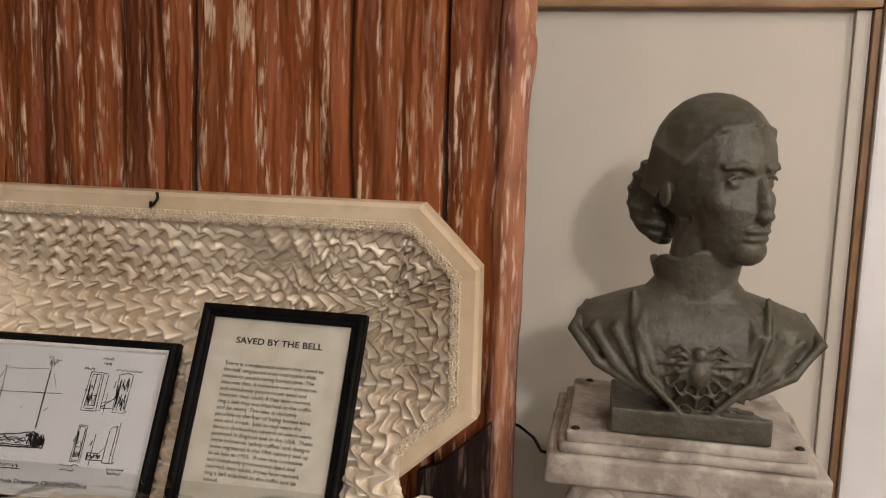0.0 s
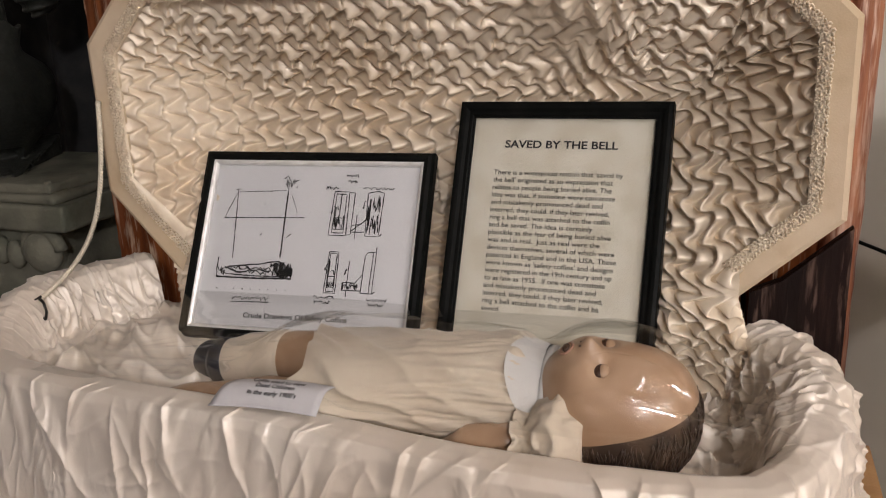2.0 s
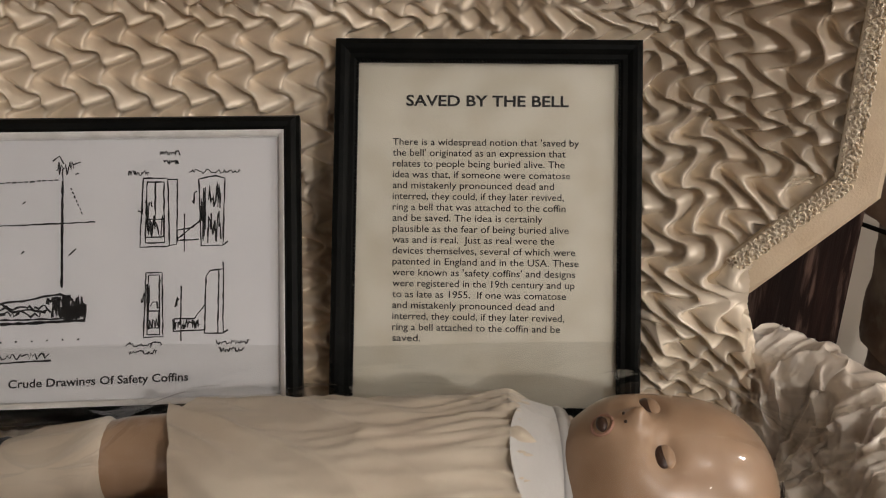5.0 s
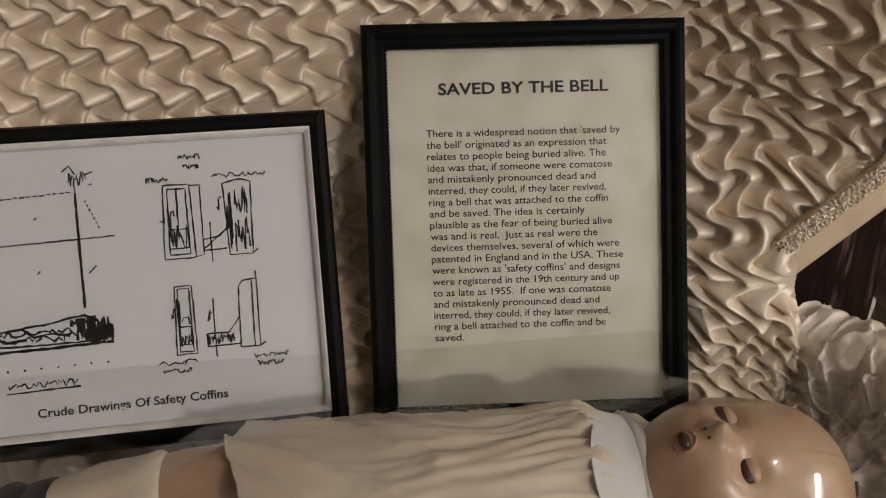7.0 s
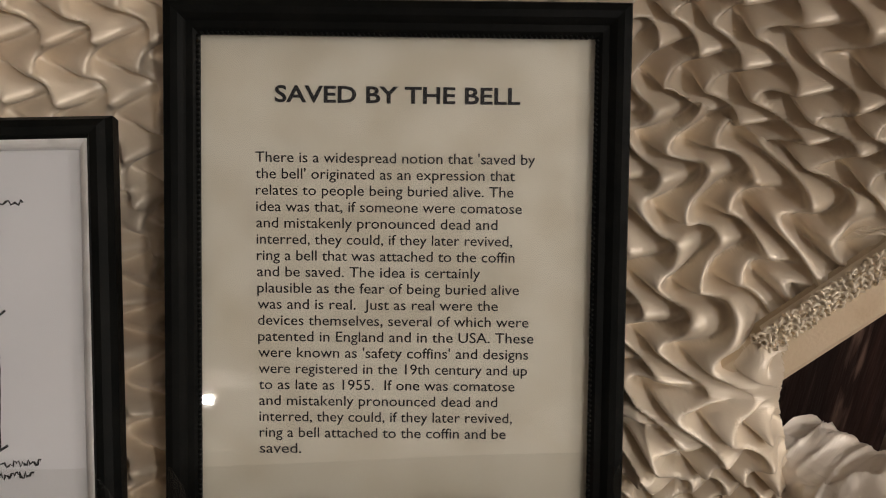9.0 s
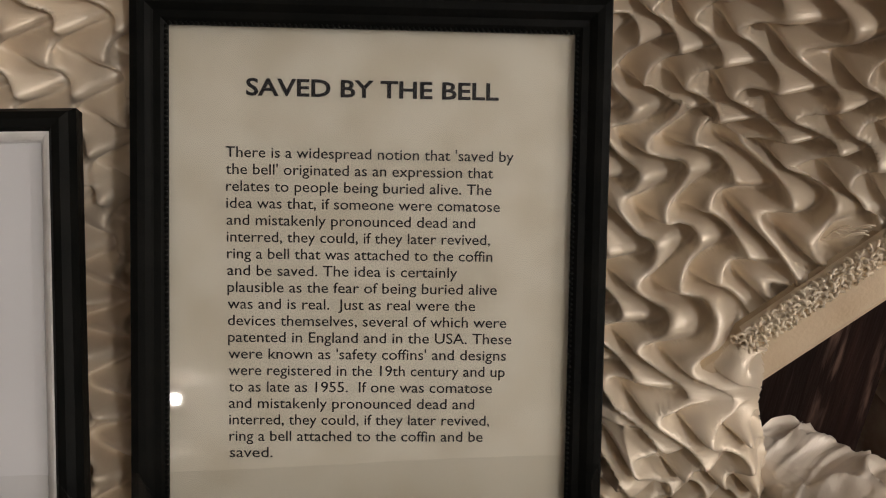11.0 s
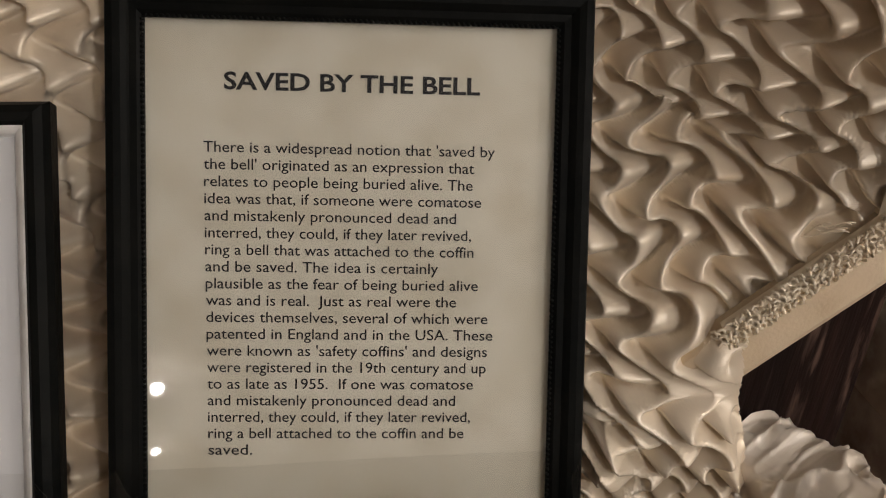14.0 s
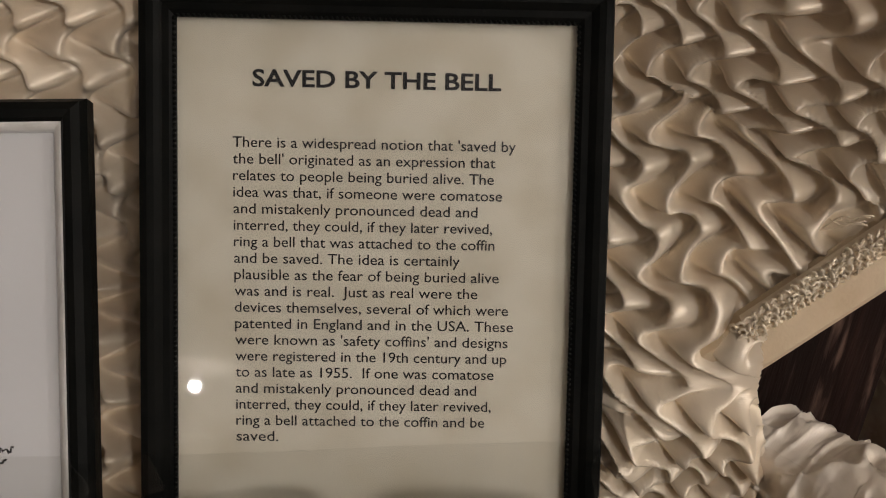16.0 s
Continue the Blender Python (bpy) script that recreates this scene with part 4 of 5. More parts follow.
lowr = casket_view(0.1825, 0.1240, 0.1948, 0.1741) + [[(0.186, 0.150), (0.188, 0.147), (0.191, 0.147), (0.192, 0.152)], [(0.2285, 0.128), (0.2315, 0.1232), (0.242, 0.1225), (0.2415, 0.1726), (0.2275, 0.1723), (0.2285, 0.128)],
        [(0.2385, 0.1235), (0.2375, 0.172)], [(0.2038, 0.1605), (0.220, 0.1605), (0.2275, 0.15)], [(0.2038, 0.1605), (0.2038, 0.170), (0.2275, 0.1695)], [(0.2095, 0.135), (0.2095, 0.178)], [(0.2415, 0.117), (0.242, 0.125)], [(0.2415, 0.1726), (0.2455, 0.170)]]
lowr += scribble(0.184, 0.158, 0.194, 0.169, 14, 14) + scribble(0.203, 0.161, 0.224, 0.169, 44, 15) + scribble(0.1835, 0.128, 0.1855, 0.172, 7, 31) + scribble(0.1785, 0.138, 0.182, 0.152, 6, 16) + scribble(0.205, 0.142, 0.208, 0.154, 6, 17)
strokes("plan_patent_sketch", lowr, draw, 0.0009, 0.0004, 10)
for u0, u1, v in ((0.192, 0.208, 0.0285), (0.195, 0.2065, 0.036), (0.167, 0.184, 0.0445), (0.214, 0.256, 0.0440), (0.168, 0.196, 0.1795), (0.170, 0.192, 0.1855), (0.236, 0.262, 0.1795), (0.238, 0.258, 0.1855)):
    strokes("written_bar", scribble(u0, v - 0.002, u1, v + 0.002, 30, int(u0 * 9999)), draw, 0.0009, 0.0003, 11)

# ---- doll under clear film ----
bm = bmesh.new()
HEAD = Vector((-0.302, 0.945, 0.971))
fz = Vector((0.10, -0.21, 0.97)).normalized()
fx = Vector((1, 0, 0))
fx = (fx - fz * fx.dot(fz)).normalized()
fy = fz.cross(fx)
HM = Matrix((fx, fy, fz)).transposed().to_4x4()
HM.translation = HEAD
HM = HM @ Matrix.Diagonal((0.95, 0.96, 0.96, 1))


def at_head(a, b, c):
    return HM @ Vector((a, b, c))


def face(a, b, c):
    """Shapes a ball into a chubby face: full chin and cheeks, hollows for the eyes, a button nose, pursed lips."""
    front, chin = max(0.0, c / 0.064), max(0.0, -a / 0.078)
    r = min(0.97, max(0.0, a / 0.078))
    full = math.sqrt((1 - r ** 3) / (1 - r ** 2))
    y = b * (1 - 0.16 * chin ** 2) * full
    z = c * (1 + 0.30 * chin ** 1.5) * full
    for sd in (-1, 1):
        z += 0.005 * math.exp(-((a + 0.040) ** 2 + (b - sd * 0.029) ** 2) / 0.00024) * front
        z -= 0.0065 * math.exp(-((a + 0.014) ** 2 / 0.00007 + (b - sd * 0.0195) ** 2 / 0.00012)) * front
    z += 0.014 * math.exp(-((a + 0.030) ** 2 / 0.00006 + b ** 2 / 0.00006)) * front
    z += 0.005 * math.exp(-((a + 0.048) ** 2 / 0.00005 + b ** 2 / 0.00012)) * front
    return Vector((a, y, z))


def on_face(a, b, lift=0.0):
    c = 0.064 * math.sqrt(max(0.0, 1 - (a / 0.078) ** 2 - (b / 0.063) ** 2))
    q = face(a, b, c)
    return at_head(q.x, q.y, q.z + lift)


vs = ball(bm, (0, 0, 0), (0.078, 0.063, 0.064), seg=120)
for v in vs:
    v.co = face(*v.co)
bmesh.ops.bisect_plane(bm, geom=list(bm.verts) + list(bm.edges) + list(bm.faces), plane_co=(0, 0, -0.004), plane_no=(-0.42, 0.22, 1))
for f in bm.faces:
    cc = f.calc_center_median()
    if cc.z < -0.004 + 0.42 * cc.x - 0.22 * cc.y and cc.x > -0.030:
        f.material_index = 1
vs = list(bm.verts)
for v in vs:
    v.co = HM @ v.co
RM = HM.to_3x3().to_4x4()
for sd in (-1, 1):
    ball(bm, on_face(-0.016, sd * 0.0195, 0.0), (0.0060, 0.0094, 0.0038), RM, 3, 18)
    ball(bm, on_face(-0.0128, sd * 0.0195, 0.0004), (0.0056, 0.0090, 0.0046), RM, 0, 18)
    ball(bm, on_face(-0.0375, sd * 0.0035, 0.0004), (0.0012, 0.0013, 0.001), RM, 3, 8)
ball(bm, on_face(-0.050, 0, -0.001), (0.0042, 0.0058, 0.0035), RM, 3, 16)
tube(bm, [on_face(-0.050 + 0.0056 * math.cos(w), 0.0080 * math.sin(w), 0.0003) for w in np.linspace(0, 6.283, 19)], 0.0011, 8, 2)
# thin painted-wool locks over the back of the head
rl = random.Random(17)
for _ in range(900):
    b = rl.uniform(-0.060, 0.060)
    a = rl.uniform(-0.022, 0.074)
    if (a / 0.078) ** 2 + (b / 0.063) ** 2 > 0.96:
        continue
    lock = []
    start = -0.004 + 0.42 * a - 0.22 * b + rl.uniform(-0.034, 0.001)
    for k in range(5):
        c = start - 0.006 * k
        lim = 1 - (c / 0.064) ** 2
        if lim <= 0.02:
            break
        m = math.sqrt(lim / max(1e-6, (a / 0.078) ** 2 + (b / 0.063) ** 2))
        q = face(a * m + 0.002 * math.sin(k + a * 200), b * m, c)
        lock.append(HM @ (q * (1.003 + 0.007 * rl.random())))
    if len(lock) > 2:
        tube(bm, lock, [0.0004] + [0.0009] * (len(lock) - 2) + [0.0004], 4, 1)
# neck, torso under the dress
tube(bm, [(-0.340, 0.955, 0.965), (-0.390, 0.957, 0.964)], [0.028, 0.034], 20, 0)
# dress: rings along the body
n, c = 96, 180
ths = np.linspace(0, 2 * math.pi, c, endpoint=False)
rings = []
for k in range(n):
    f = k / (n - 1)
    x = -0.372 - 0.250 * f
    flare = smooth_step(np.array(f))
    ry, rz = 0.050 + 0.030 * float(flare), 0.050 - 0.010 * float(flare)
    cz = 0.972 - 0.008 * f
    if f < 0.08:
        sh = 0.62 + 0.38 * math.sqrt(f / 0.08)
        ry, rz = ry * sh, rz * sh
    ring = []
    for th in ths:
        sway = 0.5 * noise.noise((th * 1.3, f * 3, 6.0))
        pleat = (1 - abs(noise.noise((th * 7 + sway * 3 + 1.5 * f, f * 1.6, 3.1)))) ** 3
        soft = (1 - abs(noise.noise((th * 2.3 + sway + 4.5 * f, f * 2.6 + th * 0.5, 4.1)))) ** 3
        g = 0.95 + 0.19 * pleat * math.exp(-f * 2.6) + 0.16 * soft * (0.5 + 0.5 * f) + 0.05 * f * noise.noise((th * 1.5, f * 4, 1.7)) + 0.018 * noise.noise((th * 9, f * 12, 2.2))
        xx = x + (0.010 * math.sin(3 * th + 1) + 0.012 * noise.noise((math.cos(th) * 2, math.sin(th) * 2, 9))) * (1 if k == n - 1 else f)
        xx += 0.020 * f * f * max(0.0, math.sin(th)) ** 2
        y, z = 0.957 + ry * g * math.cos(th), cz + rz * g * math.sin(th)
        ring.append(bm.verts.new((xx, y, max(z, 0.924))))
    rings.append(ring)
for r0, r1 in zip(rings, rings[1:]):
    for j in range(c):
        bm.faces.new((r0[j], r1[j], r1[(j + 1) % c], r0[(j + 1) % c])).material_index = 4
bm.faces.new(rings[0]).material_index = 4
# white collar: two flat wings and a band
for s in (-1, 1):
    top, bot = [], []
    for k in range(15):
        f = k / 14
        th = math.pi / 2 + s * (-0.10 + 1.55 * f)
        wide = 0.012 + 0.022 * math.sin(math.pi * (0.18 + 0.75 * f))
        for off, lst in ((0.0, top), (wide, bot)):
            r = 0.042 + 0.010 * (off / 0.038) + 0.0035
            lst.append(bm.verts.new((-0.366 - off * 0.95, 0.957 + r * 1.04 * math.cos(th), 0.968 + r * 1.06 * math.sin(th) + 0.002)))
    for k in range(14):
        bm.faces.new((top[k], top[k + 1], bot[k + 1], bot[k])).material_index = 5
tube(bm, [(-0.362, 0.957 + 0.044 * math.cos(w), 0.968 + 0.044 * math.sin(w)) for w in np.linspace(-0.2, 3.34, 20)], 0.006, 8, 5)
# puffed sleeves with ruffled cuffs, arms
for s, y0 in ((-1, 0.898), (1, 1.018)):
    rg = []
    for k in range(30):
        f = k / 29
        if f < 0.72:
            r = 0.030 + 0.011 * math.sin(math.pi * f / 0.72)
        elif f < 0.84:
            r = 0.030 - 0.008 * math.sin(math.pi * 0.5 * (f - 0.72) / 0.12)
        else:
            r = 0.022 + 0.008 * (f - 0.84) / 0.16
        cx, cy, cz = -0.322 - 0.060 * f, y0 - s * 0.004 + s * 0.003 * f, 0.957 - 0.008 * f - (0.026 if s > 0 else 0.0)
        row = []
        for w in np.linspace(0, 2 * math.pi, 60, endpoint=False):
            q = (math.cos(w) * 1.5, math.sin(w) * 1.5, f * 3.0 + s)
            g = 0.86 + 0.40 * (1 - abs(noise.noise((q[0] * 1.6, q[1] * 1.6, q[2])))) ** 3 * min(1.0, 0.3 + f) + (0.10 * math.sin(13 * w + 2 * math.sin(3 * w)) if f > 0.70 else 0.05 * noise.noise((q[0] * 4, q[1] * 4, f * 6)))
            row.append(bm.verts.new((cx + 0.006 * noise.noise((q[0] * 2, q[1] * 2, 7 + f)), cy + r * g * math.cos(w), max(cz + r * g * math.sin(w), 0.922))))
        rg.append(row)
    for r0, r1 in zip(rg, rg[1:]):
        for j in range(60):
            bm.faces.new((r0[j], r1[j], r1[(j + 1) % 60], r0[(j + 1) % 60])).material_index = 4
    bm.faces.new(rg[0]).material_index = 4
    tube(bm, [(-0.372, y0, 0.950), (-0.39, y0 - s * 0.002, 0.950), (-0.425, y0, 0.944), (-0.448, y0 + s * 0.004, 0.938)], [0.014, 0.019, 0.018, 0.009], 18, 0)
# legs, socks, shoes
tube(bm, [(-0.60, 0.925, 0.944), (-0.645, 0.922, 0.946), (-0.69, 0.920, 0.940), (-0.74, 0.92, 0.934), (-0.765, 0.92, 0.934)], [0.028, 0.027, 0.024, 0.022, 0.014], 22, 0)
y0, z0 = 0.988, 0.956
tube(bm, [(-0.545, y0, z0 + 0.014), (-0.60, y0, z0 + 0.015), (-0.645, y0, z0 + 0.012), (-0.675, y0, z0 + 0.007), (-0.70, y0, z0 + 0.004)], [0.026, 0.0285, 0.0275, 0.0255, 0.022], 24, 0)
tube(bm, [(-0.656, y0, z0 + 0.010), (-0.659, y0, z0 + 0.010), (-0.672, y0, z0 + 0.008), (-0.698, y0, z0 + 0.004), (-0.712, y0, z0), (-0.735, y0, z0 - 0.004), (-0.742, y0, z0 - 0.005)], [0.0262, 0.0296, 0.0285, 0.0285, 0.0268, 0.0245, 0.020], 26, 4)
tube(bm, [(-0.724, y0, z0 - 0.003), (-0.729, y0, z0 - 0.003), (-0.741, y0, z0 - 0.005), (-0.748, y0, z0 - 0.006)], [0.023, 0.0272, 0.0265, 0.020], 24, 6)
tube(bm, [(-0.744, y0 + 0.004, z0 - 0.008), (-0.766, y0 + 0.014, z0 - 0.008), (-0.778, y0 + 0.020, z0 - 0.008)], [0.020, 0.021, 0.012], 20, 6)
doll_mesh = part("doll", bm, [SKIN, HAIR, LIP, DARK, DRESS, COLLAR, SHOE], None, smooth=True)
tagged(doll_mesh, "old painted doll in cream cotton dress lying in the casket", "doll")

# film: laid over the doll from the front rim to the frames
fxg, fyg = np.meshgrid(np.linspace(-0.86, -0.155, 480), np.linspace(0.842, 1.092, 200))
top = 0.992 - 0.006 * smooth_step((fyg - 0.95) / 0.1)
front = np.minimum(fyg, 0.957)
fall = 0.33 * np.clip(fyg - 0.957, 0, 1)
body = 0.972 + np.sqrt(np.clip(0.062 ** 2 - ((front - 0.957) * 0.72) ** 2, 0, 1)) * smooth_step((fxg + 0.74) / 0.16) * (1 - smooth_step((fxg + 0.40) / 0.05)) - fall
r2 = ((fxg - HEAD.x) / 0.090) ** 2 + ((front - HEAD.y) / 0.080) ** 2
headtop = 0.966 + 0.084 * np.sqrt(np.clip(1 - r2, 0, 1)) - fall
film = np.maximum(top, np.maximum(body, headtop))
for _ in range(180):
    film[1:-1, 1:-1] = np.maximum((film[:-2, 1:-1] + film[2:, 1:-1] + film[1:-1, :-2] + film[1:-1, 2:]) / 4, np.maximum(body, headtop)[1:-1, 1:-1])
calm = (1 - smooth_step((fyg - 1.0) / 0.06)) * (1 - 0.8 * np.exp(-(((fxg - HEAD.x) / 0.09) ** 4)))
film = film + 0.0022 * value_noise(fxg * 16, fyg * 24, 61) * (0.3 + 0.7 * calm) + 0.0028 * calm * (1 - np.abs(value_noise(fxg * 16 + fyg * 26, fyg * 22 - fxg * 6, 62))) ** 3
film = film + 0.0003 * calm * (1 - np.abs(value_noise(fxg * 40 - fyg * 44, fyg * 50 + fxg * 12, 63))) ** 3 + 0.002
# long taut folds beside the head and over the legs, a bunched corner by the notice
for x0, y0, x1, y1, high, wide in ((-0.36, 0.872, -0.18, 0.888, 0.008, 0.0035), (-0.33, 0.900, -0.21, 0.908, 0.005, 0.003), (-0.24, 0.95, -0.16, 0.985, 0.003, 0.005), (-0.28, 1.01, -0.16, 1.02, 0.003, 0.006),
                                   (-0.84, 0.90, -0.62, 0.955, 0.003, 0.005), (-0.82, 0.885, -0.68, 0.90, 0.003, 0.005)):
    ll = math.hypot(x1 - x0, y1 - y0)
    along_f = ((fxg - x0) * (x1 - x0) + (fyg - y0) * (y1 - y0)) / ll
    off_f = (-(fxg - x0) * (y1 - y0) + (fyg - y0) * (x1 - x0)) / ll + 0.004 * value_noise(fxg * 18, fyg * 3, 64)
    film = film + high * np.exp(-np.abs(off_f) / wide) * smooth_step(along_f / 0.03) * smooth_step((ll - along_f) / 0.03)
film = film + 0.014 * np.exp(-((fxg + 0.262) / 0.016) ** 2 - ((fyg - 1.075) / 0.02) ** 2)
flat = smooth_step((fyg - 0.965) / 0.11)
film = np.maximum(film * (1 - flat) + (0.996 + 0.002 * value_noise(fxg * 6, fyg * 0, 66)) * flat, body - 0.004)
ob = sheet("plastic_film", fxg, fyg, film, FILM, None)
ob.visible_shadow = False
tagged(ob, "clear crinkled plastic film laid over the doll", "plastic film")

# ---- small printed card on the front rim ----
card = thing("caption_card", (-0.592, 0.845, 0.985), "small white printed card bent over the casket rim", "card")
u = np.linspace(0, 1, 16)
v = np.linspace(0, 1, 24)
U, V = np.meshgrid(u, v)
cx = -0.634 + 0.093 * U - 0.012 * V * (1 - U)
cy = 0.866 - 0.041 * V + 0.004 * U
cz = 0.999 + 0.004 * np.sin(math.pi * np.clip(V * 1.1, 0, 1)) - 0.020 * np.clip(V - 0.45, 0, 1) ** 1.5 + 0.003 * np.sin(U * 3)
ob = sheet("card_sheet", cx, cy, cz, CARD, card)
mod = ob.modifiers.new("thickness", "SOLIDIFY")
mod.thickness = 0.0006
for k, (txt, w) in enumerate((("Coffin used to view", 0.052), ("Dead Children", 0.038), ("in the early 1900's", 0.048))):
    o = new("card_line", letters(txt, w, 0.0072, 0.02))
    o.parent = card
    o.matrix_basis = Matrix.Translation((0.004 - w / 2, 0.0065 - 0.0078 * k, (0.0216, 0.0208, 0.0172)[k])) @ pose(0, 0, 0, (6, 16, 24)[k], 0, 1)


# ---- bench under the casket ----
bench = thing("display_bench", (-0.545, 0.97, 0), "honey-coloured wooden display bench under the casket", "bench")
part("top", one_box(-1.05, -0.05, 0.80, 1.20, 0.788, 0.829, bevel=0.008), TABLE, bench, world_space=True)
for lx in (-1.0, -0.14):
    for ly in (0.84, 1.12):
        part("leg", one_box(lx, lx + 0.05, ly, ly + 0.05, 0.0, 0.788, bevel=0.004), TABLE, bench, world_space=True)
part("apron", one_box(-0.99, -0.11, 0.845, 0.865, 0.70, 0.788), TABLE, bench, world_space=True)

# ---- pedestals and busts ----
ped = thing("pedestal", (0.142, 1.240, 0), "weathered pale plaster pedestal with moulded capital", "pedestal", "pedestals with busts")


def tier(name, half_x, half_y, z0, z1, bevel, label=""):
    bm = bmesh.new()
    bmesh.ops.create_cube(bm, size=1, matrix=Matrix.Translation((0, 0, (z0 + z1) / 2)) @ Matrix.Diagonal((2 * half_x, 2 * half_y, z1 - z0, 1)))
    bmesh.ops.bevel(bm, geom=list(bm.edges), offset=bevel, segments=3, affect="EDGES", profile=0.6)
    bmesh.ops.subdivide_edges(bm, edges=[ed for ed in bm.edges if ed.calc_length() > 0.05], cuts=8, use_grid_fill=True)
    for w in bm.verts:
        w.co += 0.0025 * noise.noise_vector(w.co * 38) + 0.0012 * noise.noise_vector(w.co * 110)
    return part(name, bm, PLASTER, ped, label, smooth=True)


tier("top_slab", 0.142, 0.117, 1.088, 1.103, 0.005, "chipped top slab")
tier("upper_moulding", 0.152, 0.123, 1.074, 1.089, 0.007)
tier("abacus", 0.166, 0.129, 1.036, 1.075, 0.006)
tier("neck", 0.112, 0.10, 0.86, 1.037, 0.02)
tier("shaft", 0.100, 0.09, 0.20, 0.862, 0.012)
tier("plinth", 0.16, 0.14, 0.0, 0.202, 0.015)
for sx in (-1, 1):
    bm = bmesh.new()
    pts = []
    for k in range(60):
        w = k / 59 * 4.6 * math.pi
        r = 0.034 * (1 - 0.80 * k / 59)
        pts.append((sx * 0.098 + sx * r * math.cos(w), -0.106, 1.004 + r * math.sin(w)))
    tube(bm, pts, [0.009 - 0.004 * k / 59 for k in range(60)], 8)
    ball(bm, (sx * 0.098, -0.104, 1.0), (0.032, 0.018, 0.032))
    part("scroll", bm, PLASTER, ped, "carved scroll", smooth=True)
for k in range(5):
    bm = bmesh.new()
    ball(bm, (-0.052 + 0.026 * k, -0.108, 0.995 + 0.006 * (k % 2)), (0.014, 0.012, 0.022))
    part("carved_leaf", bm, PLASTER, ped, smooth=True)
for px, py in ((-0.131, -0.108), (0.131, -0.107), (-0.120, 0.106)):
    bm = bmesh.new()
    ball(bm, (px, py, 1.103), (0.006, 0.006, 0.0035), seg=12)
    part("stud", bm, IRON, ped, "dark nail head", smooth=True)


def bust_mesh():
    """One body: block, draped shoulders, collar, turned head with a low bun, brooch and web."""
    bm = bmesh.new()
    box(bm, -0.090, 0.098, -0.104, 0.03, 0.0, 0.033, bevel=0.004)
    first = len(bm.verts)
    # shoulders narrowing to a point in front
    n, cs = 22, 44
    prof = [(0.045, 0.020, 0.03), (0.070, 0.045, 0.045), (0.095, 0.085, 0.06), (0.115, 0.118, 0.068), (0.135, 0.140, 0.070), (0.155, 0.149, 0.068), (0.172, 0.146, 0.062), (0.186, 0.128, 0.054), (0.198, 0.095, 0.046), (0.208, 0.062, 0.044), (0.222, 0.050, 0.043), (0.245, 0.049, 0.042)]
    rings = []
    for h, rx, ry in prof:
        rings.append([bm.verts.new((rx * math.copysign(abs(math.cos(w)) ** 0.8, math.cos(w)) + 0.006, -0.030 + ry * math.sin(w) - (0.02 * max(0, 0.2 - h) / 0.2 if math.sin(w) < 0 else 0), h)) for w in np.linspace(0, 2 * math.pi, cs, endpoint=False)])
    for r0, r1 in zip(rings, rings[1:]):
        for j in range(cs):
            bm.faces.new((r0[j], r0[(j + 1) % cs], r1[(j + 1) % cs], r1[j]))
    bm.faces.new(rings[0][::-1])
    bm.faces.new(rings[-1])
    # flared stand-up collar, soft folds over the shoulders
    wall = []
    for rr, hh in ((0.050, 0.190), (0.051, 0.222), (0.058, 0.252), (0.051, 0.254), (0.044, 0.222), (0.043, 0.190)):
        wall.append([bm.verts.new((0.006 + rr * math.cos(w), -0.030 + rr * 0.92 * math.sin(w), hh + (0.010 * math.sin(w + 2.2) + 0.004 * math.sin(7 * w)) * (hh > 0.24))) for w in np.linspace(0, 2 * math.pi, 44, endpoint=False)])
    for w0, w1 in zip(wall, wall[1:] + wall[:1]):
        for j in range(44):
            bm.faces.new((w0[j], w0[(j + 1) % 44], w1[(j + 1) % 44], w1[j]))
    for s in (-1, 1):
        for k in range(4):
            a, f = 0.056 + 0.026 * k, k / 3
            tube(bm, [(s * a * 0.98 + 0.006, -0.056 + 0.03 * f, 0.203 - 0.020 * f), (s * (a + 0.014) + 0.006, -0.096 + 0.03 * f, 0.164 - 0.010 * f), (s * (a * 0.86) + 0.006, -0.101 + 0.015 * f, 0.118), (s * a * 0.48 + 0.006, -0.095, 0.074 + 0.005 * k)], [0.005, 0.008, 0.0075, 0.004], 8)
    # neck
    tube(bm, [(0.006, -0.028, 0.20), (0.010, -0.030, 0.25), (0.018, -0.032, 0.29)], [0.042, 0.038, 0.042], 20)
    # head, turned to one side
    yaw = radians(38)
    R = Matrix.Translation((0.022, -0.034, 0.345)) @ Matrix.Rotation(yaw, 4, "Z")

    def hb(x, y, z, rx, ry, rz, tilt=0.0):
        ball(bm, R @ Vector((x, y, z)), (rx, ry, rz), R.to_3x3().to_4x4() @ Matrix.Rotation(tilt, 4, "X"), 0, 24)
    head_first = len(bm.verts)
    hb(0, 0.010, 0.024, 0.070, 0.084, 0.084)
    hb(0, -0.030, -0.030, 0.049, 0.049, 0.074)
    hb(0, -0.058, -0.078, 0.024, 0.022, 0.020)
    hb(0, -0.074, -0.020, 0.0095, 0.017, 0.030, -0.22)
    hb(0, -0.083, -0.036, 0.0115, 0.010, 0.008)
    hb(0, -0.072, -0.054, 0.021, 0.011, 0.0065)
    hb(0, -0.071, -0.064, 0.019, 0.010, 0.0062)
    for s in (-1, 1):
        hb(s * 0.034, -0.040, -0.024, 0.017, 0.021, 0.024)
        hb(s * 0.069, 0.012, -0.018, 0.005, 0.010, 0.016)
    # deep eye sockets, hollow cheeks
    back = R.inverted()
    bm.verts.ensure_lookup_table()
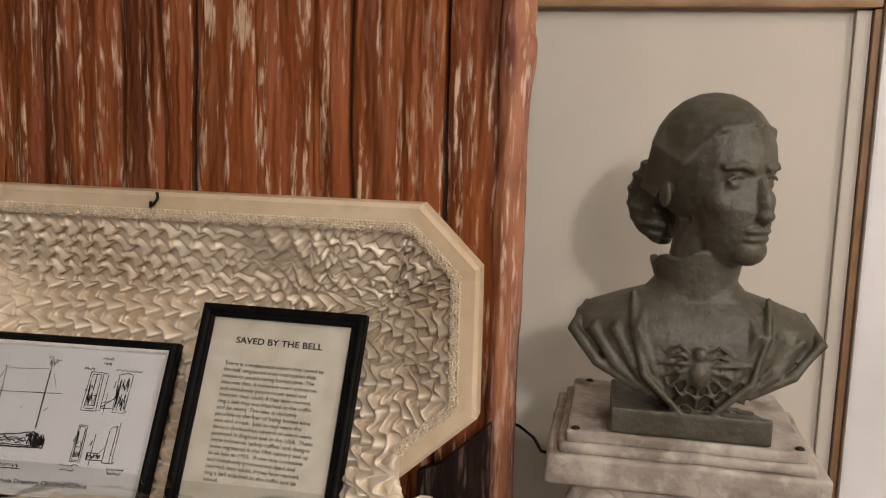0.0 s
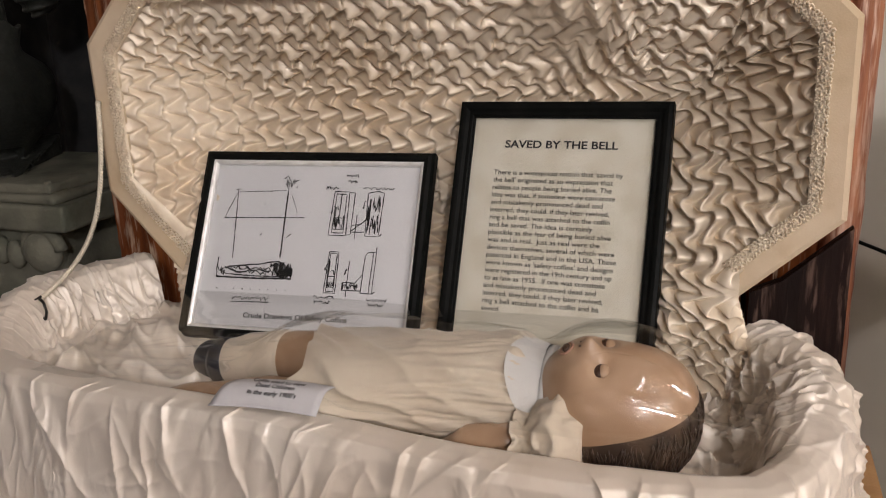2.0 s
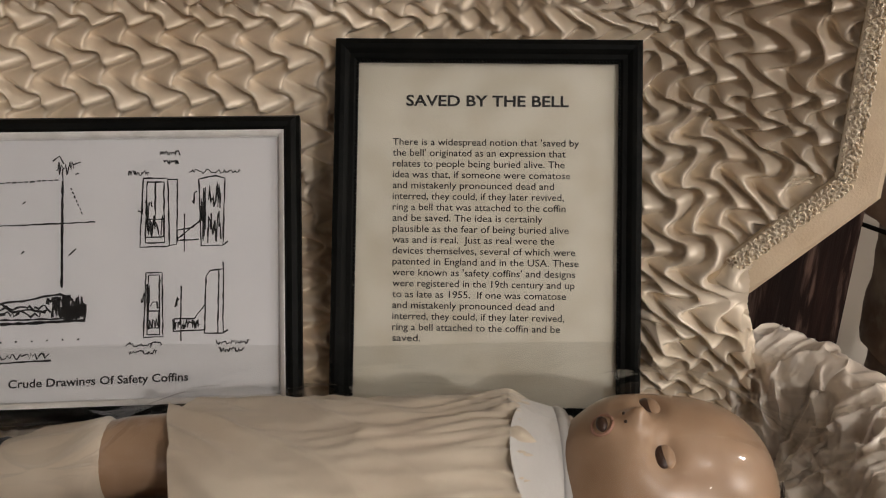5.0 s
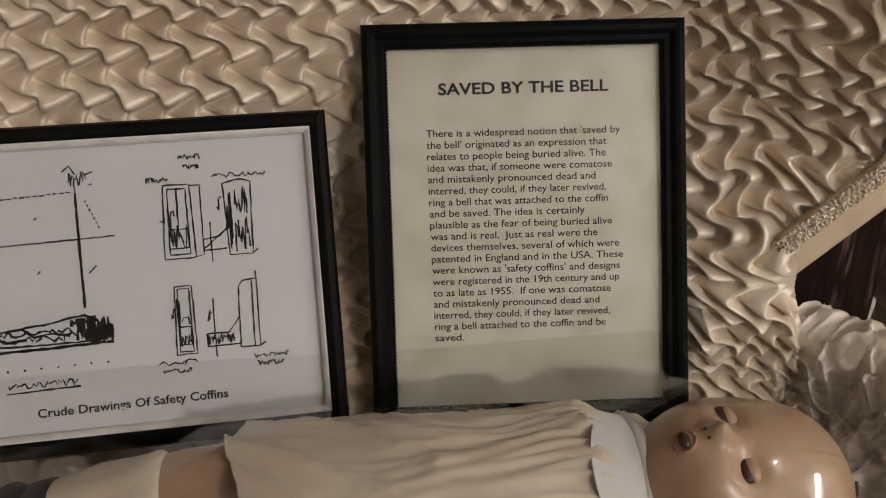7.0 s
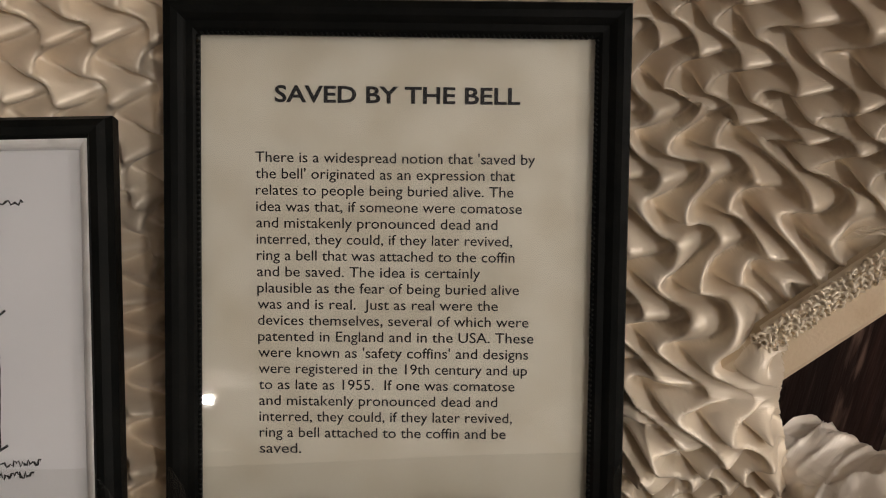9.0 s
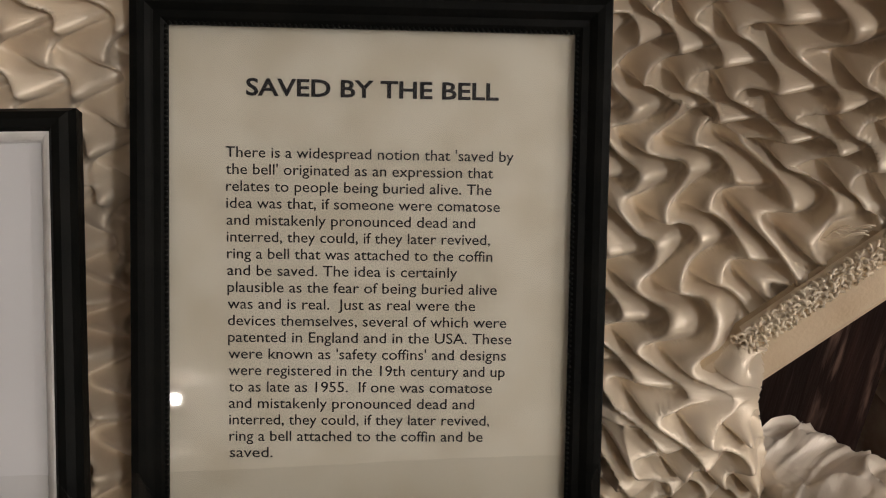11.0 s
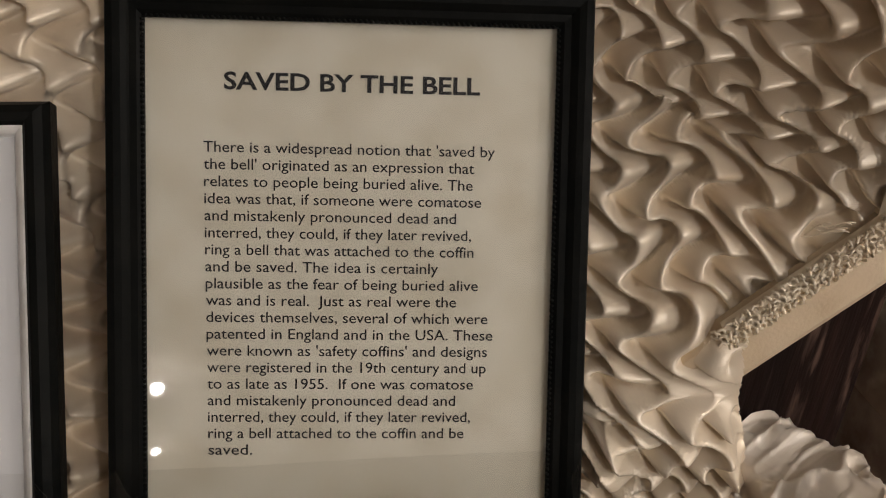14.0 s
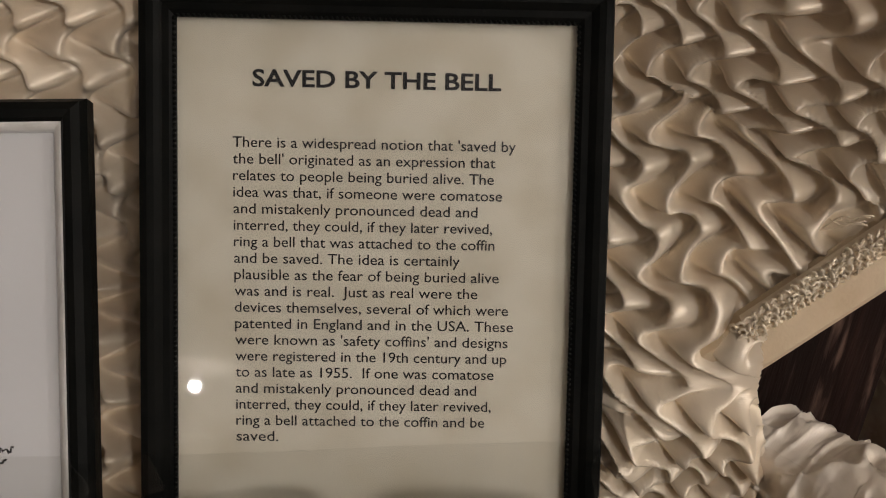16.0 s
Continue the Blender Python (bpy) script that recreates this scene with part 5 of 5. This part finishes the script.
    for v in bm.verts[head_first:]:
        q = back @ v.co
        if q.y < -0.015:
            for s in (-1, 1):
                q.y += 0.013 * math.exp(-((q.x - s * 0.026) ** 2 / 0.00022 + (q.z + 0.001) ** 2 / 0.00012))
                q.x -= s * 0.006 * math.exp(-((q.x - s * 0.046) ** 2 / 0.0003 + (q.z + 0.052) ** 2 / 0.0004))
            v.co = R @ q
    for s in (-1, 1):
        hb(s * 0.026, -0.054, -0.001, 0.0105, 0.0095, 0.0075)
        tube(bm, [R @ Vector((s * (0.026 + 0.014 * math.cos(w)), -0.0625 + 0.004 * math.cos(w) ** 2, 0.001 + 0.0085 * math.sin(w))) for w in np.linspace(0.1, 3.04, 12)], 0.0021, 6)
        tube(bm, [R @ Vector((s * 0.010, -0.070, 0.017)), R @ Vector((s * 0.026, -0.068, 0.022)), R @ Vector((s * 0.044, -0.056, 0.018))], [0.005, 0.0055, 0.003], 8)
    # parted hair and low coiled bun
    for s in (-1, 1):
        for k in range(15):
            f = k / 14
            tube(bm, [R @ Vector(q) for q in ((s * 0.004, -0.062 + 0.05 * f, 0.060 + 0.032 * math.sin(0.3 + 1.6 * f)), (s * 0.040, -0.045 + 0.060 * f, 0.062 + 0.014 * f), (s * 0.068, -0.015 + 0.050 * f, 0.022 + 0.020 * f), (s * 0.064, 0.035 + 0.025 * f, -0.022 + 0.010 * f))], [0.0035, 0.0062, 0.0062, 0.004], 8)
    hb(0, 0.098, -0.030, 0.048, 0.038, 0.056)
    for k in range(8):
        a = (k / 7 - 0.5) * 2.5
        tube(bm, [R @ Vector((0.0465 * math.cos(a) * math.cos(w), 0.098 + 0.0365 * math.cos(a) * math.sin(w), -0.030 + 0.054 * math.sin(a) + 0.006 * math.sin(w))) for w in np.linspace(0, math.pi * 2, 24)], 0.0042, 6)
    # brooch with eight legs, and a web on the bodice
    sx, sy, sz = 0.010, -0.108, 0.128
    ball(bm, (sx, sy, sz - 0.010), (0.012, 0.012, 0.019))
    ball(bm, (sx, sy - 0.003, sz + 0.014), (0.008, 0.009, 0.009))
    for s in (-1, 1):
        for k in range(4):
            w = 0.75 - 0.50 * k
            tube(bm, [(sx + s * 0.006, sy, sz + 0.008 - 0.004 * k), (sx + s * 0.022, sy - 0.004, sz + 0.008 + 0.022 * w), (sx + s * 0.040, sy + 0.006, sz + 0.002 + 0.012 * w), (sx + s * 0.047, sy + 0.008, sz - 0.012 + 0.016 * w)], [0.0032, 0.003, 0.0026, 0.0022], 6)
    for sd in (-1, 1):
        tube(bm, [(sx + sd * 0.080, -0.062, 0.206), (sx + sd * 0.078, -0.094, 0.165), (sx + sd * 0.062, -0.108, 0.110), (sx + sd * 0.005, -0.112, 0.056)], [0.004, 0.005, 0.005, 0.004], 10)
    for k in range(9):
        w = -math.pi / 2 + (k - 4) * 0.40
        tube(bm, [(sx, sy - 0.004, sz), (sx + 0.040 * math.sin(w + math.pi / 2), sy + 0.001, sz - 0.036 * math.cos(w + math.pi / 2)), (sx + 0.080 * math.sin(w + math.pi / 2), sy + 0.014, sz - 0.068 * math.cos(w + math.pi / 2))], 0.0026, 5)
    for rr in (0.028, 0.046, 0.063):
        tube(bm, [(sx + rr * math.sin(w), sy - 0.003 + 0.9 * (rr * math.sin(w)) ** 2 * 2.2 + 0.05 * rr, sz - rr * 0.85 * math.cos(w) - 0.004 * math.cos(w * 15.7)) for w in np.linspace(-1.6, 1.6, 33)], 0.0018, 5)
    bm.verts.ensure_lookup_table()
    for w in bm.verts[first:]:
        w.co.z -= 0.037
        w.co.y += 0.012
    return bm


b = part("bust", bust_mesh(), STONE, None, smooth=True)
b.matrix_basis = pose(0.142, 1.226, 1.103) @ Matrix.Diagonal((1.0, 0.96, 1.0, 1))
mod = b.modifiers.new("cast", "REMESH")
mod.mode, mod.voxel_size, mod.use_smooth_shade = "VOXEL", 0.0019, True
mod = b.modifiers.new("soften", "SMOOTH")
mod.factor, mod.iterations = 0.5, 3
tagged(b, "grey-green cast stone bust of a woman with low bun", "bust", "busts on pedestals")
# left pedestal: moss and shade both come from the swapped material
ped2 = copy_thing(ped, pose(-1.245, 1.275, 0))
for o in ped2.children:
    o.data = o.data.copy()
    o.data.materials.clear()
    o.data.materials.append(MOSSY_SHADED)
tagged(ped2, "mossy plaster pedestal with moulded capital, shade included in its grey")
# same bust again, its shade carried by the darker stone colour
b2 = copy_thing(b, pose(-1.262, 1.275, 1.103, 0, 0, -70))
b2.data = b2.data.copy()
b2.data.materials.clear()
b2.data.materials.append(SHADED_STONE)
tagged(b2, "green cast stone bust on the mossy pedestal, darkened for its shade")

# black cloth hung on the wall behind the darkened bust
cx, cz = np.meshgrid(np.linspace(-1.62, -1.02, 140), np.linspace(0.0, 2.1, 40))
cy = 1.53 + 0.022 * np.sin(cx * 52 + 1.5 * np.sin(cz * 2)) + 0.010 * value_noise(cx * 20, cz * 3, 71)
ob = sheet("black_curtain", cx, cy, cz, BLACK_CLOTH)
mod = ob.modifiers.new("thickness", "SOLIDIFY")
mod.thickness = 0.003
tagged(ob, "black cloth curtain hanging in folds", "curtain")

# thin black wire between panel and pedestal
bm = bmesh.new()
tube(bm, [(-0.12, 1.34, 1.040), (-0.075, 1.315, 1.034), (-0.05, 1.27, 1.035), (-0.034, 1.20, 1.043), (-0.012, 1.17, 1.052)], 0.0022, 8)
tagged(part("power_wire", bm, BLACK, None, smooth=True), "thin black electric wire beside the pedestal", "wire")
